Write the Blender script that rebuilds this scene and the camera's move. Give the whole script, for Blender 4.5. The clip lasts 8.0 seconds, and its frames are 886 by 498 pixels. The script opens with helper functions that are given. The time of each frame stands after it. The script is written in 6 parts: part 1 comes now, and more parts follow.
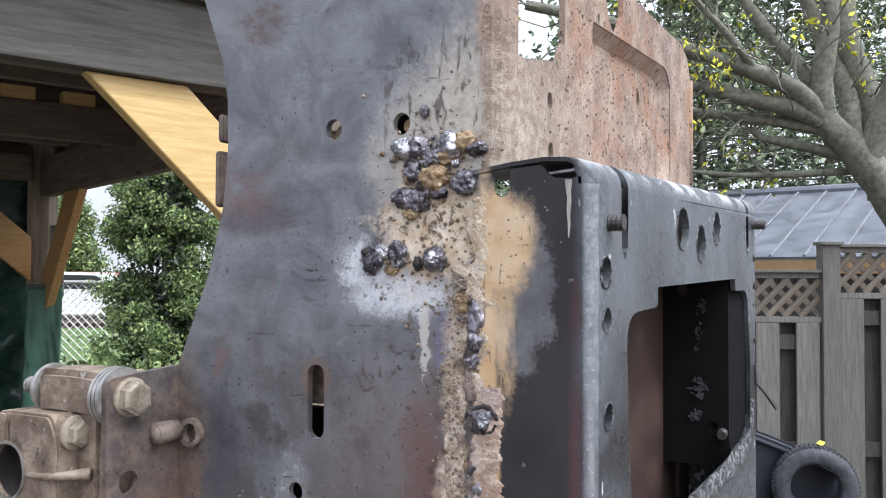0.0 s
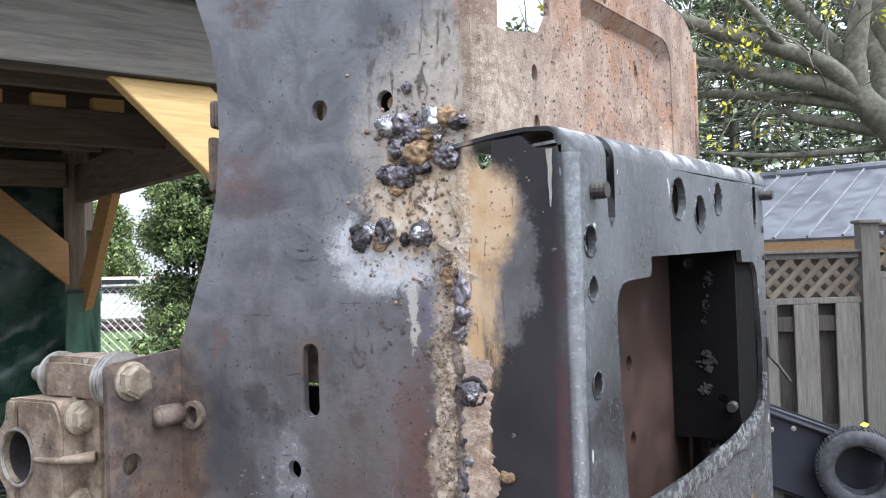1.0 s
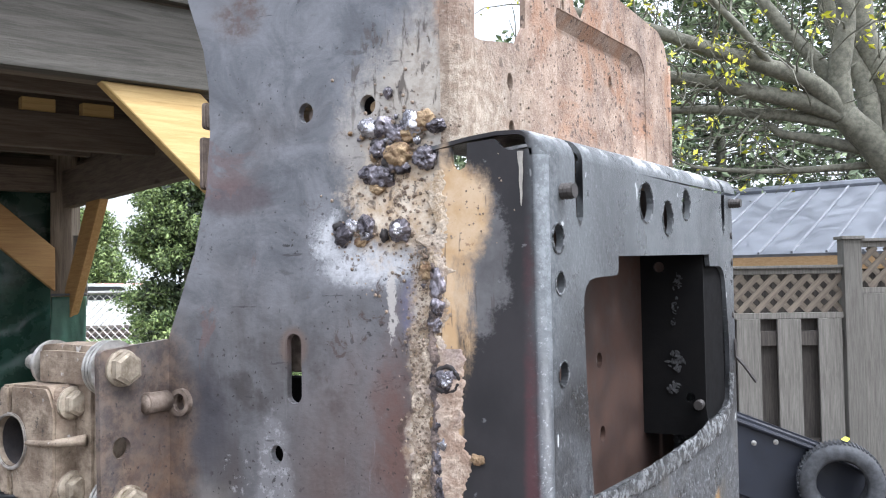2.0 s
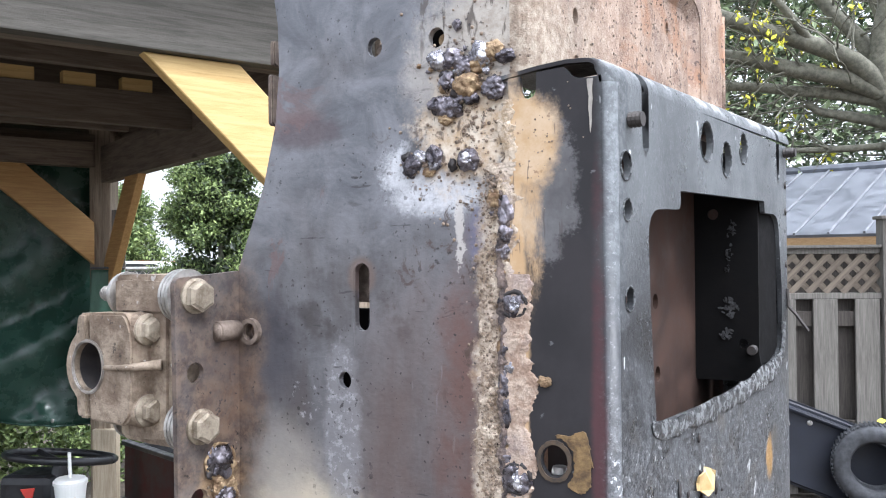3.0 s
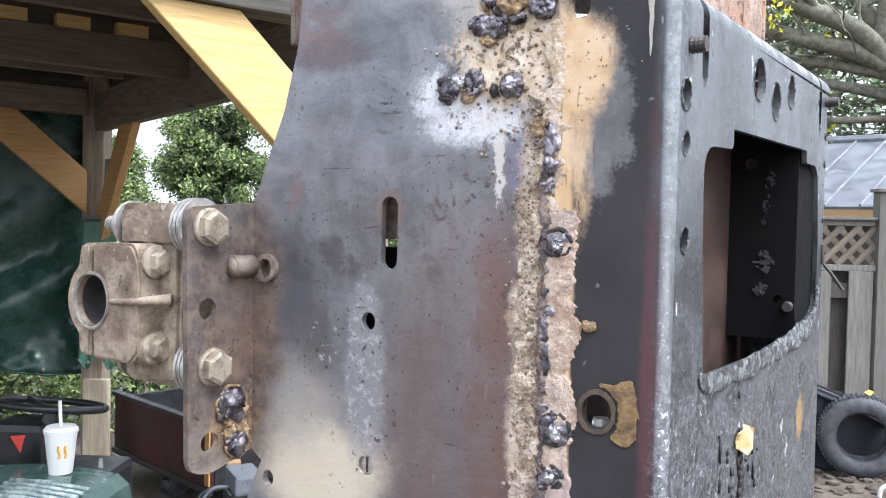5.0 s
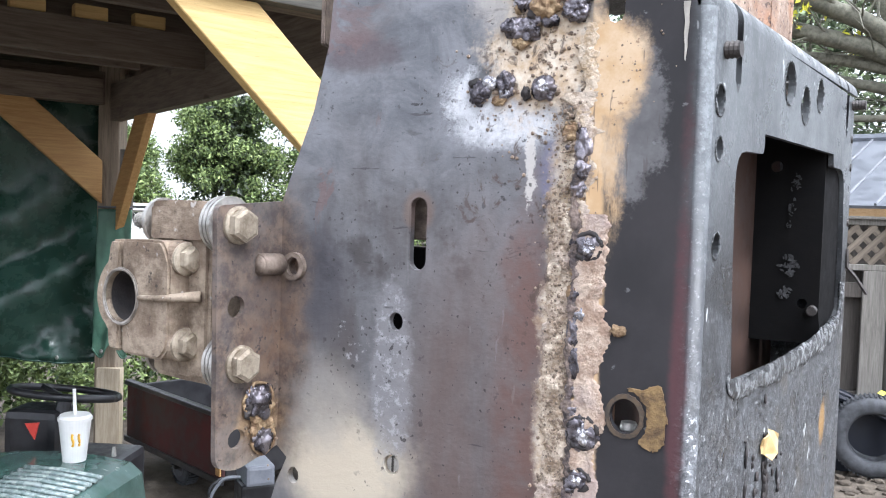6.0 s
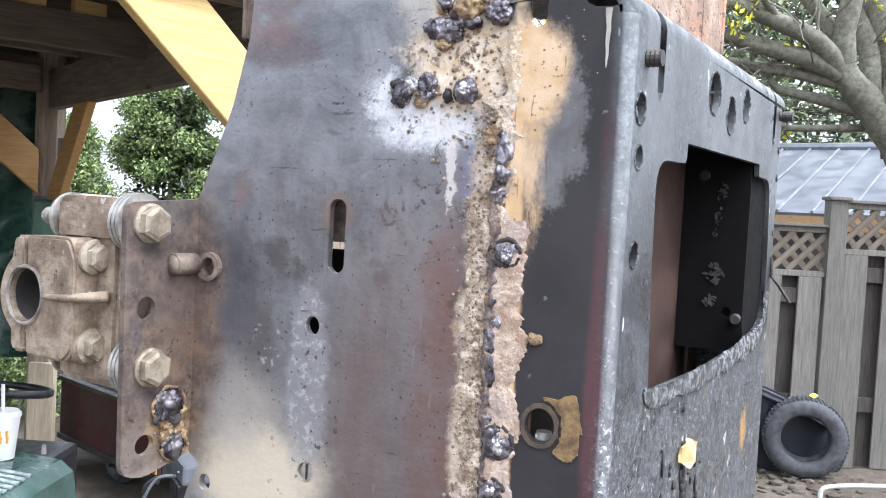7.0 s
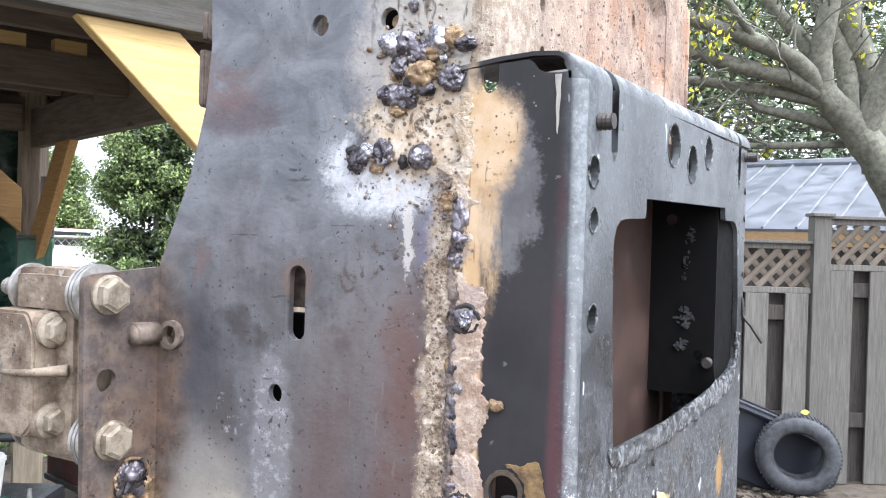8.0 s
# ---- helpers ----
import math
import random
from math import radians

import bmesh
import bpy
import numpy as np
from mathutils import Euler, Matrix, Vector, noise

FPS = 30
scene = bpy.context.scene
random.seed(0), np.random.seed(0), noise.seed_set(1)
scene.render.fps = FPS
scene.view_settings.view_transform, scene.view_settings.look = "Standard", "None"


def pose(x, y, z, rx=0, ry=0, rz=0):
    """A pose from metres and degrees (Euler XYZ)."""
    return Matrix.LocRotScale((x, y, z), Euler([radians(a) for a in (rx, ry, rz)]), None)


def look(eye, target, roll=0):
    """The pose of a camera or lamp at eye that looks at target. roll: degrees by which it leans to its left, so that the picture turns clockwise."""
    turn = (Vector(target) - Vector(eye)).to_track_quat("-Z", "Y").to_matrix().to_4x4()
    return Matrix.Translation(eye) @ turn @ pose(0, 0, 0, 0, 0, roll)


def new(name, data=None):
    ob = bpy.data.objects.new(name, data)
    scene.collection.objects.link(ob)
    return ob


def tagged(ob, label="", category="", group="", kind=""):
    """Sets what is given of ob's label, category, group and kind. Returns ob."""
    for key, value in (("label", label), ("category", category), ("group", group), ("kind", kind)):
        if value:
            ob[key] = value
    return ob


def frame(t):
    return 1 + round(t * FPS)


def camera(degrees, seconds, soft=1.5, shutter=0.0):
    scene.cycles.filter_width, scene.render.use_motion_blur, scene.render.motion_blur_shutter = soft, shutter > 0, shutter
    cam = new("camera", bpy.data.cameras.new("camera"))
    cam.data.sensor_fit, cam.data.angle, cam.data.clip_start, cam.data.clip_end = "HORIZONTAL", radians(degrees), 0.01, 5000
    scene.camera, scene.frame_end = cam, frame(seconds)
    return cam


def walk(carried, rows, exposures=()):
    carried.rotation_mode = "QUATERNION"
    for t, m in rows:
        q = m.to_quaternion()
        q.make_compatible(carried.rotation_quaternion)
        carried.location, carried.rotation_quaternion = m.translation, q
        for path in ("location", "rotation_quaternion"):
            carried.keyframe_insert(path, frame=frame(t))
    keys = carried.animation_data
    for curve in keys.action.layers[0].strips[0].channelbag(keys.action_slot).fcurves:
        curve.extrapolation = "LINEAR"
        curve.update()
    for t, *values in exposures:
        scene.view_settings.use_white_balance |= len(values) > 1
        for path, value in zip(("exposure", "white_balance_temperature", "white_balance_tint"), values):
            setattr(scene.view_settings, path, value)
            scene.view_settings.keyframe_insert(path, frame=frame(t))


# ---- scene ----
cam = camera(55.0, 8.0, soft=1.1)
PATH = [
    (0, (0.074, -0.316, 1.701), (-0.719, 1.519, 1.755), 0.2),
    (0.5, (0.081, -0.306, 1.697), (-0.772, 1.502, 1.732), -0.9),
    (1, (0.092, -0.309, 1.693), (-0.774, 1.493, 1.733), -1.7),
    (1.2, (0.097, -0.316, 1.692), (-0.749, 1.496, 1.734), -0.7),
    (2.3, (0.105, -0.334, 1.678), (-0.734, 1.48, 1.749), -1.0),
    (2.5, (0.1, -0.341, 1.671), (-0.75, 1.468, 1.738), -0.2),
    (3, (0.093, -0.34, 1.663), (-0.81, 1.444, 1.685), -0.5),
    (3.5, (0.071, -0.339, 1.651), (-0.847, 1.438, 1.61), 1.0),
    (4, (0.052, -0.355, 1.648), (-0.918, 1.392, 1.554), 1.1),
    (4.5, (0.066, -0.332, 1.644), (-0.873, 1.432, 1.557), -1.0),
    (5, (0.064, -0.323, 1.651), (-0.822, 1.469, 1.584), 1.2),
    (5.2, (0.064, -0.329, 1.651), (-0.83, 1.459, 1.586), 0.9),
    (6.3, (0.056, -0.324, 1.655), (-0.842, 1.46, 1.565), 2.6),
    (6.5, (0.058, -0.317, 1.653), (-0.797, 1.489, 1.57), 3.5),
    (7, (0.065, -0.315, 1.657), (-0.733, 1.517, 1.575), 3.2),
    (7.5, (0.071, -0.308, 1.661), (-0.725, 1.525, 1.576), 2.5),
    (8, (0.075, -0.309, 1.674), (-0.702, 1.533, 1.65), 1.6),
]
EXPOSURES = [(t, s, 5750, 11) for t, s in ((0.0, -0.20), (1.0, -0.06), (2.5, 0.19), (3.5, 0.25), (5.0, 0.37), (6.5, 0.41), (8.0, 0.49))]
walk(cam, [(t, look(eye, target, roll)) for t, eye, target, roll in PATH], EXPOSURES)

# ---- light ----
G = 0.22                      # level of the yard
world = bpy.data.worlds.new("sky")
scene.world = world
world.use_nodes = True
wn = world.node_tree.nodes
sky = wn.new("ShaderNodeTexSky")
sky.sky_type, sky.sun_disc = "NISHITA", False
sky.sun_elevation, sky.sun_rotation = radians(57), radians(118)
sky.air_density, sky.dust_density, sky.ozone_density = 1.0, 9.0, 1.0
haze = wn.new("ShaderNodeHueSaturation")
haze.inputs["Saturation"].default_value, haze.inputs["Value"].default_value = 0.30, 1.2
world.node_tree.links.new(sky.outputs[0], haze.inputs["Color"])
cloud = wn.new("ShaderNodeMix")          # a thin even overcast over the sky
cloud.data_type, cloud.blend_type = "RGBA", "ADD"
cloud.inputs["Factor"].default_value, cloud.inputs["B"].default_value = 1.0, (6.6, 6.6, 6.6, 1)
world.node_tree.links.new(haze.outputs[0], cloud.inputs["A"])
world.node_tree.links.new(cloud.outputs["Result"], wn["Background"].inputs[0])
wn["Background"].inputs[1].default_value = 0.15
sun = new("sun", bpy.data.lights.new("sun", "SUN"))
sun.data.energy, sun.data.angle, sun.data.color = 2.6, radians(6), (1.0, 0.965, 0.91)
az, el = radians(82), radians(57)
sun.matrix_world = look((math.sin(az) * 5, math.cos(az) * 5, 8), (math.sin(az) * 5 - math.sin(az) * math.cos(el), math.cos(az) * 5 - math.cos(az) * math.cos(el), 8 - math.sin(el)))


# ---- materials ----
class Nodes:
    """A small node-tree writer for one material."""

    def __init__(self, name, rough=0.6, metal=0.0, spec=0.5):
        self.mat = bpy.data.materials.new(name)
        self.mat.use_nodes = True
        self.t = self.mat.node_tree
        self.b = self.t.nodes["Principled BSDF"]
        self.b.inputs["Roughness"].default_value = rough
        self.b.inputs["Metallic"].default_value = metal
        self.b.inputs["Specular IOR Level"].default_value = spec
        self.co = self.t.nodes.new("ShaderNodeTexCoord").outputs["Object"]

    def put(self, socket, value):
        if isinstance(value, bpy.types.NodeSocket):
            self.t.links.new(value, socket)
        else:
            socket.default_value = (*value, 1) if isinstance(value, tuple) and len(value) == 3 and socket.type == "RGBA" else value

    def noise(self, scale, detail=4, rough=0.6, co=None, distort=0.0):
        n = self.t.nodes.new("ShaderNodeTexNoise")
        self.put(n.inputs["Vector"], co or self.co)
        n.inputs["Scale"].default_value, n.inputs["Detail"].default_value = scale, detail
        n.inputs["Roughness"].default_value, n.inputs["Distortion"].default_value = rough, distort
        return n.outputs["Fac"]

    def stretch(self, sx, sy, sz, loc=(0, 0, 0)):
        n = self.t.nodes.new("ShaderNodeMapping")
        self.put(n.inputs["Vector"], self.co)
        n.inputs["Scale"].default_value, n.inputs["Location"].default_value = (sx, sy, sz), loc
        return n.outputs[0]

    def math(self, op, a, b=0.0, clamp=False):
        n = self.t.nodes.new("ShaderNodeMath")
        n.operation, n.use_clamp = op, clamp
        self.put(n.inputs[0], a)
        self.put(n.inputs[1], b)
        return n.outputs[0]

    def ramp(self, value, lo, hi, a=0.0, b=1.0):
        n = self.t.nodes.new("ShaderNodeMapRange")
        n.interpolation_type = "SMOOTHSTEP"
        self.put(n.inputs[0], value)
        for i, v in enumerate((lo, hi, a, b)):
            n.inputs[i + 1].default_value = v
        return n.outputs[0]

    def mix(self, fac, a, b):
        n = self.t.nodes.new("ShaderNodeMix")
        n.data_type = "RGBA"
        self.put(n.inputs["Factor"], fac)
        self.put(n.inputs["A"], a)
        self.put(n.inputs["B"], b)
        return n.outputs["Result"]

    def spot(self, c, r, soft=0.5, wob=0.5, scale=60, stretch_noise=None, grain=0.0):
        """1 inside an uneven ellipsoid at c with the radii r, 0 outside."""
        n = self.t.nodes.new("ShaderNodeMapping")
        n.vector_type = "TEXTURE"
        self.put(n.inputs["Vector"], self.co)
        n.inputs["Location"].default_value, n.inputs["Scale"].default_value = c, r
        l = self.t.nodes.new("ShaderNodeVectorMath")
        l.operation = "LENGTH"
        self.put(l.inputs[0], n.outputs[0])
        d = self.math("ADD", l.outputs["Value"], self.math("MULTIPLY", self.math("SUBTRACT", self.noise(scale, 5, 0.65, stretch_noise), 0.5), wob * 2))
        if grain:
            d = self.math("ADD", d, self.math("MULTIPLY", self.math("SUBTRACT", self.noise(scale * 9, 4, 0.75), 0.5), grain * 2))
        return self.ramp(d, 1 + soft / 2, 1 - soft / 2)

    def random(self):
        return self.t.nodes.new("ShaderNodeObjectInfo").outputs["Random"]

    def island(self):
        return self.t.nodes.new("ShaderNodeNewGeometry").outputs["Random Per Island"]

    def bump(self, height, strength=0.3, distance=0.01):
        n = self.t.nodes.new("ShaderNodeBump")
        n.inputs["Strength"].default_value, n.inputs["Distance"].default_value = strength, distance
        self.put(n.inputs["Height"], height)
        self.put(self.b.inputs["Normal"], n.outputs[0])

    def colour(self, c):
        self.put(self.b.inputs["Base Color"], c)
        return self

    def rough(self, r):
        self.put(self.b.inputs["Roughness"], r)
        return self


def simple(name, a, b, scale, rough=0.7, metal=0.0, bump=0.2, dist=0.003, per=None, rough_var=0.12):
    m = Nodes(name, rough, metal)
    f = m.ramp(m.noise(scale, 6, 0.65), 0.3, 0.7)
    f2 = m.noise(scale * 0.13, 3)
    c = m.mix(f, a, b)
    c = m.mix(m.ramp(f2, 0.35, 0.7, 0, 0.35), c, tuple(v * 0.55 for v in a))
    if per == "object":
        c = m.mix(m.math("MULTIPLY", m.random(), 0.45), c, tuple(v * 0.5 for v in b))
    if per == "island":
        c = m.mix(m.math("MULTIPLY", m.island(), 0.6), c, tuple(v * 1.7 for v in b))
    m.colour(c)
    m.rough(m.ramp(f, 0, 1, rough - rough_var, min(1, rough + rough_var)))
    if bump:
        m.bump(m.noise(scale * 2, 6, 0.7), bump, dist)
    return m.mat


def plate_steel():
    """Scraped grey mill scale with heat tint, ash and scorched tan round the weld seam."""
    m = Nodes("scorched_steel", 0.5, 0.35)
    fine = m.noise(420, 6, 0.7)
    mid = m.noise(38, 7, 0.68, distort=0.6)
    big = m.noise(11, 4, 0.55)
    c = m.mix(m.ramp(mid, 0.32, 0.68), (0.115, 0.119, 0.132), (0.225, 0.23, 0.248))
    c = m.mix(m.ramp(big, 0.45, 0.7, 0, 0.55), c, (0.12, 0.105, 0.10))
    c = m.mix(m.ramp(m.noise(5, 3), 0.45, 0.65, 0, 0.3), c, (0.21, 0.215, 0.235))
    streak = m.noise(30, 5, 0.6, m.stretch(1, 1, 0.16))
    low = m.spot((-0.12, 0, 1.53), (0.13, 0.2, 0.15), 0.6, 0.5, 14)
    c = m.mix(m.math("MULTIPLY", low, m.ramp(streak, 0.42, 0.70, 0, 0.75)), c, (0.075, 0.062, 0.058))
    c = m.mix(m.math("MULTIPLY", low, m.ramp(streak, 0.52, 0.3, 0, 0.45)), c, (0.22, 0.215, 0.22))
    blot = m.math("MULTIPLY", m.spot((-0.14, 0, 1.64), (0.05, 0.2, 0.03), 0.8, 0.8, 24), m.ramp(m.noise(42, 4, 0.6), 0.5, 0.66, 0, 0.75))
    c = m.mix(blot, c, (0.055, 0.05, 0.05))
    # purple-brown heat band beside the seam
    warm = m.math("MULTIPLY", m.spot((-0.090, 0, 1.555), (0.034, 0.2, 0.085), 1.1, 0.6, 22), m.ramp(m.noise(16, 5, 0.6, m.stretch(1.3, 1, 0.4)), 0.36, 0.62, 0.25, 0.8))
    c = m.mix(warm, c, (0.155, 0.108, 0.095))
    c = m.mix(m.math("MULTIPLY", m.spot((-0.069, 0, 1.575), (0.014, 0.2, 0.085), 0.9, 0.6, 34, None, 0.15), m.ramp(m.noise(48, 5, 0.65), 0.35, 0.62, 0.35, 0.85)), c, (0.165, 0.088, 0.072))
    c = m.mix(m.math("MULTIPLY", m.spot((-0.115, 0, 1.575), (0.075, 0.2, 0.075), 1.0, 0.5, 16), 0.22), c, (0.105, 0.084, 0.080))
    c = m.mix(m.math("MULTIPLY", m.spot((-0.176, 0, 1.618), (0.020, 0.2, 0.026), 1.0, 0.6, 34), 0.6), c, (0.055, 0.055, 0.070))
    pitted = m.math("MULTIPLY", m.spot((-0.152, 0, 1.812), (0.013, 0.2, 0.011), 0.8, 0.8, 60, None, 0.4), m.ramp(m.noise(170, 5, 0.7), 0.4, 0.6, 0.3, 0.9))
    c = m.mix(pitted, c, (0.12, 0.088, 0.08))
    c = m.mix(m.math("MULTIPLY", m.spot((-0.058, 0, 1.672), (0.008, 0.2, 0.018), 0.7, 0.4, 60), 0.65), c, (0.17, 0.17, 0.27))
    # pale cream patch low beside the flange
    c = m.mix(m.math("MULTIPLY", m.spot((-0.158, 0, 1.535), (0.032, 0.2, 0.029), 1.1, 0.9, 22, None, 0.12), 0.9), c, (0.66, 0.585, 0.465))
    c = m.mix(m.math("MULTIPLY", m.spot((-0.172, 0, 1.565), (0.022, 0.2, 0.020), 1.0, 0.6, 40), 0.6), c, (0.40, 0.38, 0.35))
    # pale flaking paint below the small hole
    halo = m.spot((-0.1335, 0, 1.580), (0.0100, 0.2, 0.040), 0.5, 0.7, 55, None, 0.2)
    c = m.mix(m.math("MULTIPLY", halo, 0.55), c, (0.29, 0.29, 0.305))
    flake = m.math("MULTIPLY", halo, m.ramp(m.noise(210, 7, 0.75), 0.51, 0.60))
    c = m.mix(m.math("MULTIPLY", flake, 0.6), c, (0.47, 0.465, 0.50))
    flake2 = m.math("MULTIPLY", m.spot((-0.155, 0, 1.595), (0.012, 0.2, 0.012), 0.4, 0.8, 50), m.ramp(m.noise(190, 7, 0.75), 0.56, 0.64))
    c = m.mix(m.math("MULTIPLY", flake2, 0.6), c, (0.46, 0.46, 0.48))
    ringm = m.math("MULTIPLY", m.spot((-0.122, 0, 1.655), (0.0078, 0.2, 0.0085), 0.5, 0.3, 60), 0.6)
    c = m.mix(ringm, c, (0.18, 0.125, 0.10))
    # ash halo and scorched tan
    film = m.spot((-0.086, 0, 1.700), (0.027, 0.2, 0.020), 1.2, 0.7, 40, None, 0.25)
    c = m.mix(m.math("MULTIPLY", film, 0.35), c, (0.36, 0.36, 0.385))
    ash = m.math("MAXIMUM", m.spot((-0.0955, 0, 1.7045), (0.0135, 0.2, 0.0115), 0.7, 0.8, 75, None, 0.55), m.spot((-0.0800, 0, 1.6915), (0.0215, 0.2, 0.0080), 0.9, 0.8, 65, None, 0.5))
    c = m.mix(m.math("MULTIPLY", ash, m.ramp(m.noise(330, 5, 0.75), 0.32, 0.58, 0.45, 0.95)), c, (0.60, 0.61, 0.64))
    ash2 = m.spot((-0.062, 0, 1.760), (0.026, 0.2, 0.024), 0.9, 0.8, 60, None, 0.45)
    c = m.mix(m.math("MULTIPLY", ash2, 0.62), c, (0.54, 0.49, 0.42))
    ash3 = m.spot((-0.078, 0, 1.745), (0.020, 0.2, 0.016), 0.9, 0.9, 60, None, 0.4)
    c = m.mix(m.math("MULTIPLY", ash3, 0.55), c, (0.50, 0.46, 0.42))
    zone = m.spot((-0.046, 0, 1.770), (0.020, 0.2, 0.034), 1.4, 1.2, 42, None, 0.55)
    c = m.mix(m.math("MULTIPLY", zone, 0.62), c, m.mix(m.ramp(m.noise(190, 6, 0.7), 0.36, 0.64), (0.34, 0.28, 0.22), (0.56, 0.51, 0.44)))
    edge_rust = m.spot((-0.041, 0, 1.835), (0.0075, 0.2, 0.052), 1.0, 0.9, 60, None, 0.4)
    c = m.mix(m.math("MULTIPLY", edge_rust, 0.85), c, m.mix(m.ramp(m.noise(160, 6, 0.7), 0.36, 0.64), (0.26, 0.13, 0.07), (0.46, 0.31, 0.21)))
    burst = m.math("MULTIPLY", m.spot((-0.060, 0, 1.772), (0.034, 0.2, 0.030), 0.9, 0.6, 40), m.ramp(m.noise(210, 4, 0.6, m.stretch(1.0, 1, 0.32), 0.4), 0.53, 0.63))
    c = m.mix(m.math("MULTIPLY", burst, 0.85), c, (0.085, 0.068, 0.058))
    soot = m.spot((-0.093, 0, 1.712), (0.006, 0.2, 0.006), 0.9, 0.9, 90, None, 0.4)
    c = m.mix(m.math("MULTIPLY", soot, 0.9), c, (0.05, 0.05, 0.055))
    tan = m.math("MAXIMUM", m.spot((-0.065, 0, 1.720), (0.025, 0.2, 0.026), 0.6, 0.9, 55, None, 0.35), m.spot((-0.05, 0, 1.60), (0.013, 0.2, 0.11), 0.5, 0.7, 55, None, 0.2))
    tanc = m.mix(m.ramp(m.noise(150, 6, 0.7), 0.35, 0.66), (0.50, 0.37, 0.24), (0.74, 0.66, 0.55))
    tanc = m.mix(m.ramp(m.noise(330, 5, 0.7), 0.6, 0.7, 0, 0.6), tanc, (0.14, 0.09, 0.06))
    c = m.mix(tan, c, tanc)
    scorch = m.math("MULTIPLY", m.spot((-0.06, 0, 1.69), (0.05, 0.2, 0.09), 0.8, 0.6, 30), m.ramp(m.noise(95, 7, 0.75, distort=1.0), 0.56, 0.63))
    c = m.mix(m.math("MULTIPLY", scorch, 0.8), c, (0.085, 0.06, 0.05))
    # sooty streaks thrown out from the welds
    rays = m.math("MULTIPLY", m.spot((-0.085, 0, 1.735), (0.07, 0.2, 0.07), 0.9, 0.5, 30), m.ramp(m.noise(120, 4, 0.6, m.stretch(0.35, 1, 1.0), 0.2), 0.62, 0.70))
    c = m.mix(m.math("MULTIPLY", rays, 0.5), c, (0.06, 0.055, 0.055))
    # pale scrape left of the seam
    scrape = m.spot((-0.0708, 0, 1.676), (0.0022, 0.2, 0.016), 0.25, 1.5, 130, None, 0.9)
    c = m.mix(m.math("MULTIPLY", scrape, 0.8), c, (0.58, 0.55, 0.52))
    c = m.mix(m.math("MULTIPLY", m.spot((-0.095, 0, 1.500), (0.055, 0.2, 0.019), 0.8, 0.6, 30), 0.6), c, (0.17, 0.125, 0.085))
    # scratches and specks
    scr = m.ramp(m.noise(160, 3, 0.5, m.stretch(0.22, 1, 1.6)), 0.685, 0.72)
    c = m.mix(m.math("MULTIPLY", scr, 0.6), c, (0.045, 0.042, 0.045))
    scr2 = m.ramp(m.noise(130, 2, 0.5, m.stretch(1.5, 1, 0.3, (3, 0, 0))), 0.70, 0.73)
    c = m.mix(m.math("MULTIPLY", scr2, 0.15), c, (0.32, 0.32, 0.33))
    c = m.mix(m.ramp(fine, 0.66, 0.76, 0, 0.4), c, (0.36, 0.36, 0.37))
    pits = m.math("MULTIPLY", m.ramp(m.noise(250, 3, 0.5), 0.63, 0.67), m.ramp(m.noise(18, 4), 0.48, 0.6))
    c = m.mix(m.math("MULTIPLY", pits, 0.8), c, (0.035, 0.032, 0.033))
    c = m.mix(m.math("MULTIPLY", m.spot((-0.155, 0, 1.725), (0.02, 0.2, 0.008), 0.8, 0.9, 50), 0.6), c, (0.10, 0.07, 0.075))
    fly = m.math("MULTIPLY", m.ramp(m.noise(430, 2, 0.4), 0.685, 0.71), m.ramp(m.noise(9, 3), 0.38, 0.55))
    c = m.mix(m.math("MULTIPLY", fly, 0.8), c, (0.04, 0.036, 0.036))
    rusty = m.math("MULTIPLY", m.ramp(m.noise(33, 5, 0.65, None, 0.8), 0.60, 0.66), m.spot((-0.175, 0, 1.70), (0.035, 0.2, 0.06), 0.8, 0.6, 30))
    c = m.mix(m.math("MULTIPLY", rusty, 0.6), c, (0.17, 0.11, 0.105))
    chalk = m.math("MULTIPLY", m.ramp(m.noise(55, 5, 0.7, m.stretch(1.4, 1, 0.5, (0, 0, 2)), 1.2), 0.66, 0.72), 0.2)
    c = m.mix(chalk, c, (0.33, 0.33, 0.35))
    # rust on the bent flange
    rust = m.math("MULTIPLY", m.spot((-0.201, -0.02, 1.60), (0.022, 0.06, 0.068), 0.7, 0.6, 34, None, 0.1), m.ramp(mid, 0.35, 0.6, 0.5, 1))
    rc = m.mix(m.ramp(m.noise(110, 6, 0.7), 0.35, 0.65), (0.08, 0.062, 0.055), (0.22, 0.165, 0.13))
    rc = m.mix(m.math("MULTIPLY", m.spot((-0.2, -0.008, 1.60), (0.02, 0.014, 0.022), 0.9, 0.7, 50), 0.4), rc, (0.25, 0.15, 0.09))
    rc = m.mix(m.ramp(m.noise(260, 4, 0.6), 0.62, 0.70), rc, (0.035, 0.028, 0.025))
    c = m.mix(rust, c, rc)
    fb = m.mix(m.ramp(m.noise(140, 6, 0.7), 0.35, 0.66), (0.12, 0.07, 0.04), (0.42, 0.30, 0.18))
    c = m.mix(m.math("MULTIPLY", m.spot((-0.2, -0.011, 1.553), (0.016, 0.012, 0.015), 0.6, 0.7, 60), 0.85), c, fb)
    m.colour(c)
    m.put(m.b.inputs["Metallic"], m.math("MULTIPLY", m.math("SUBTRACT", 1.0, m.math("MAXIMUM", tan, ash), True), 0.35))
    m.rough(m.ramp(m.math("ADD", m.math("MULTIPLY", mid, 0.6), m.math("MULTIPLY", tan, 0.5)), 0.2, 0.8, 0.40, 0.85))
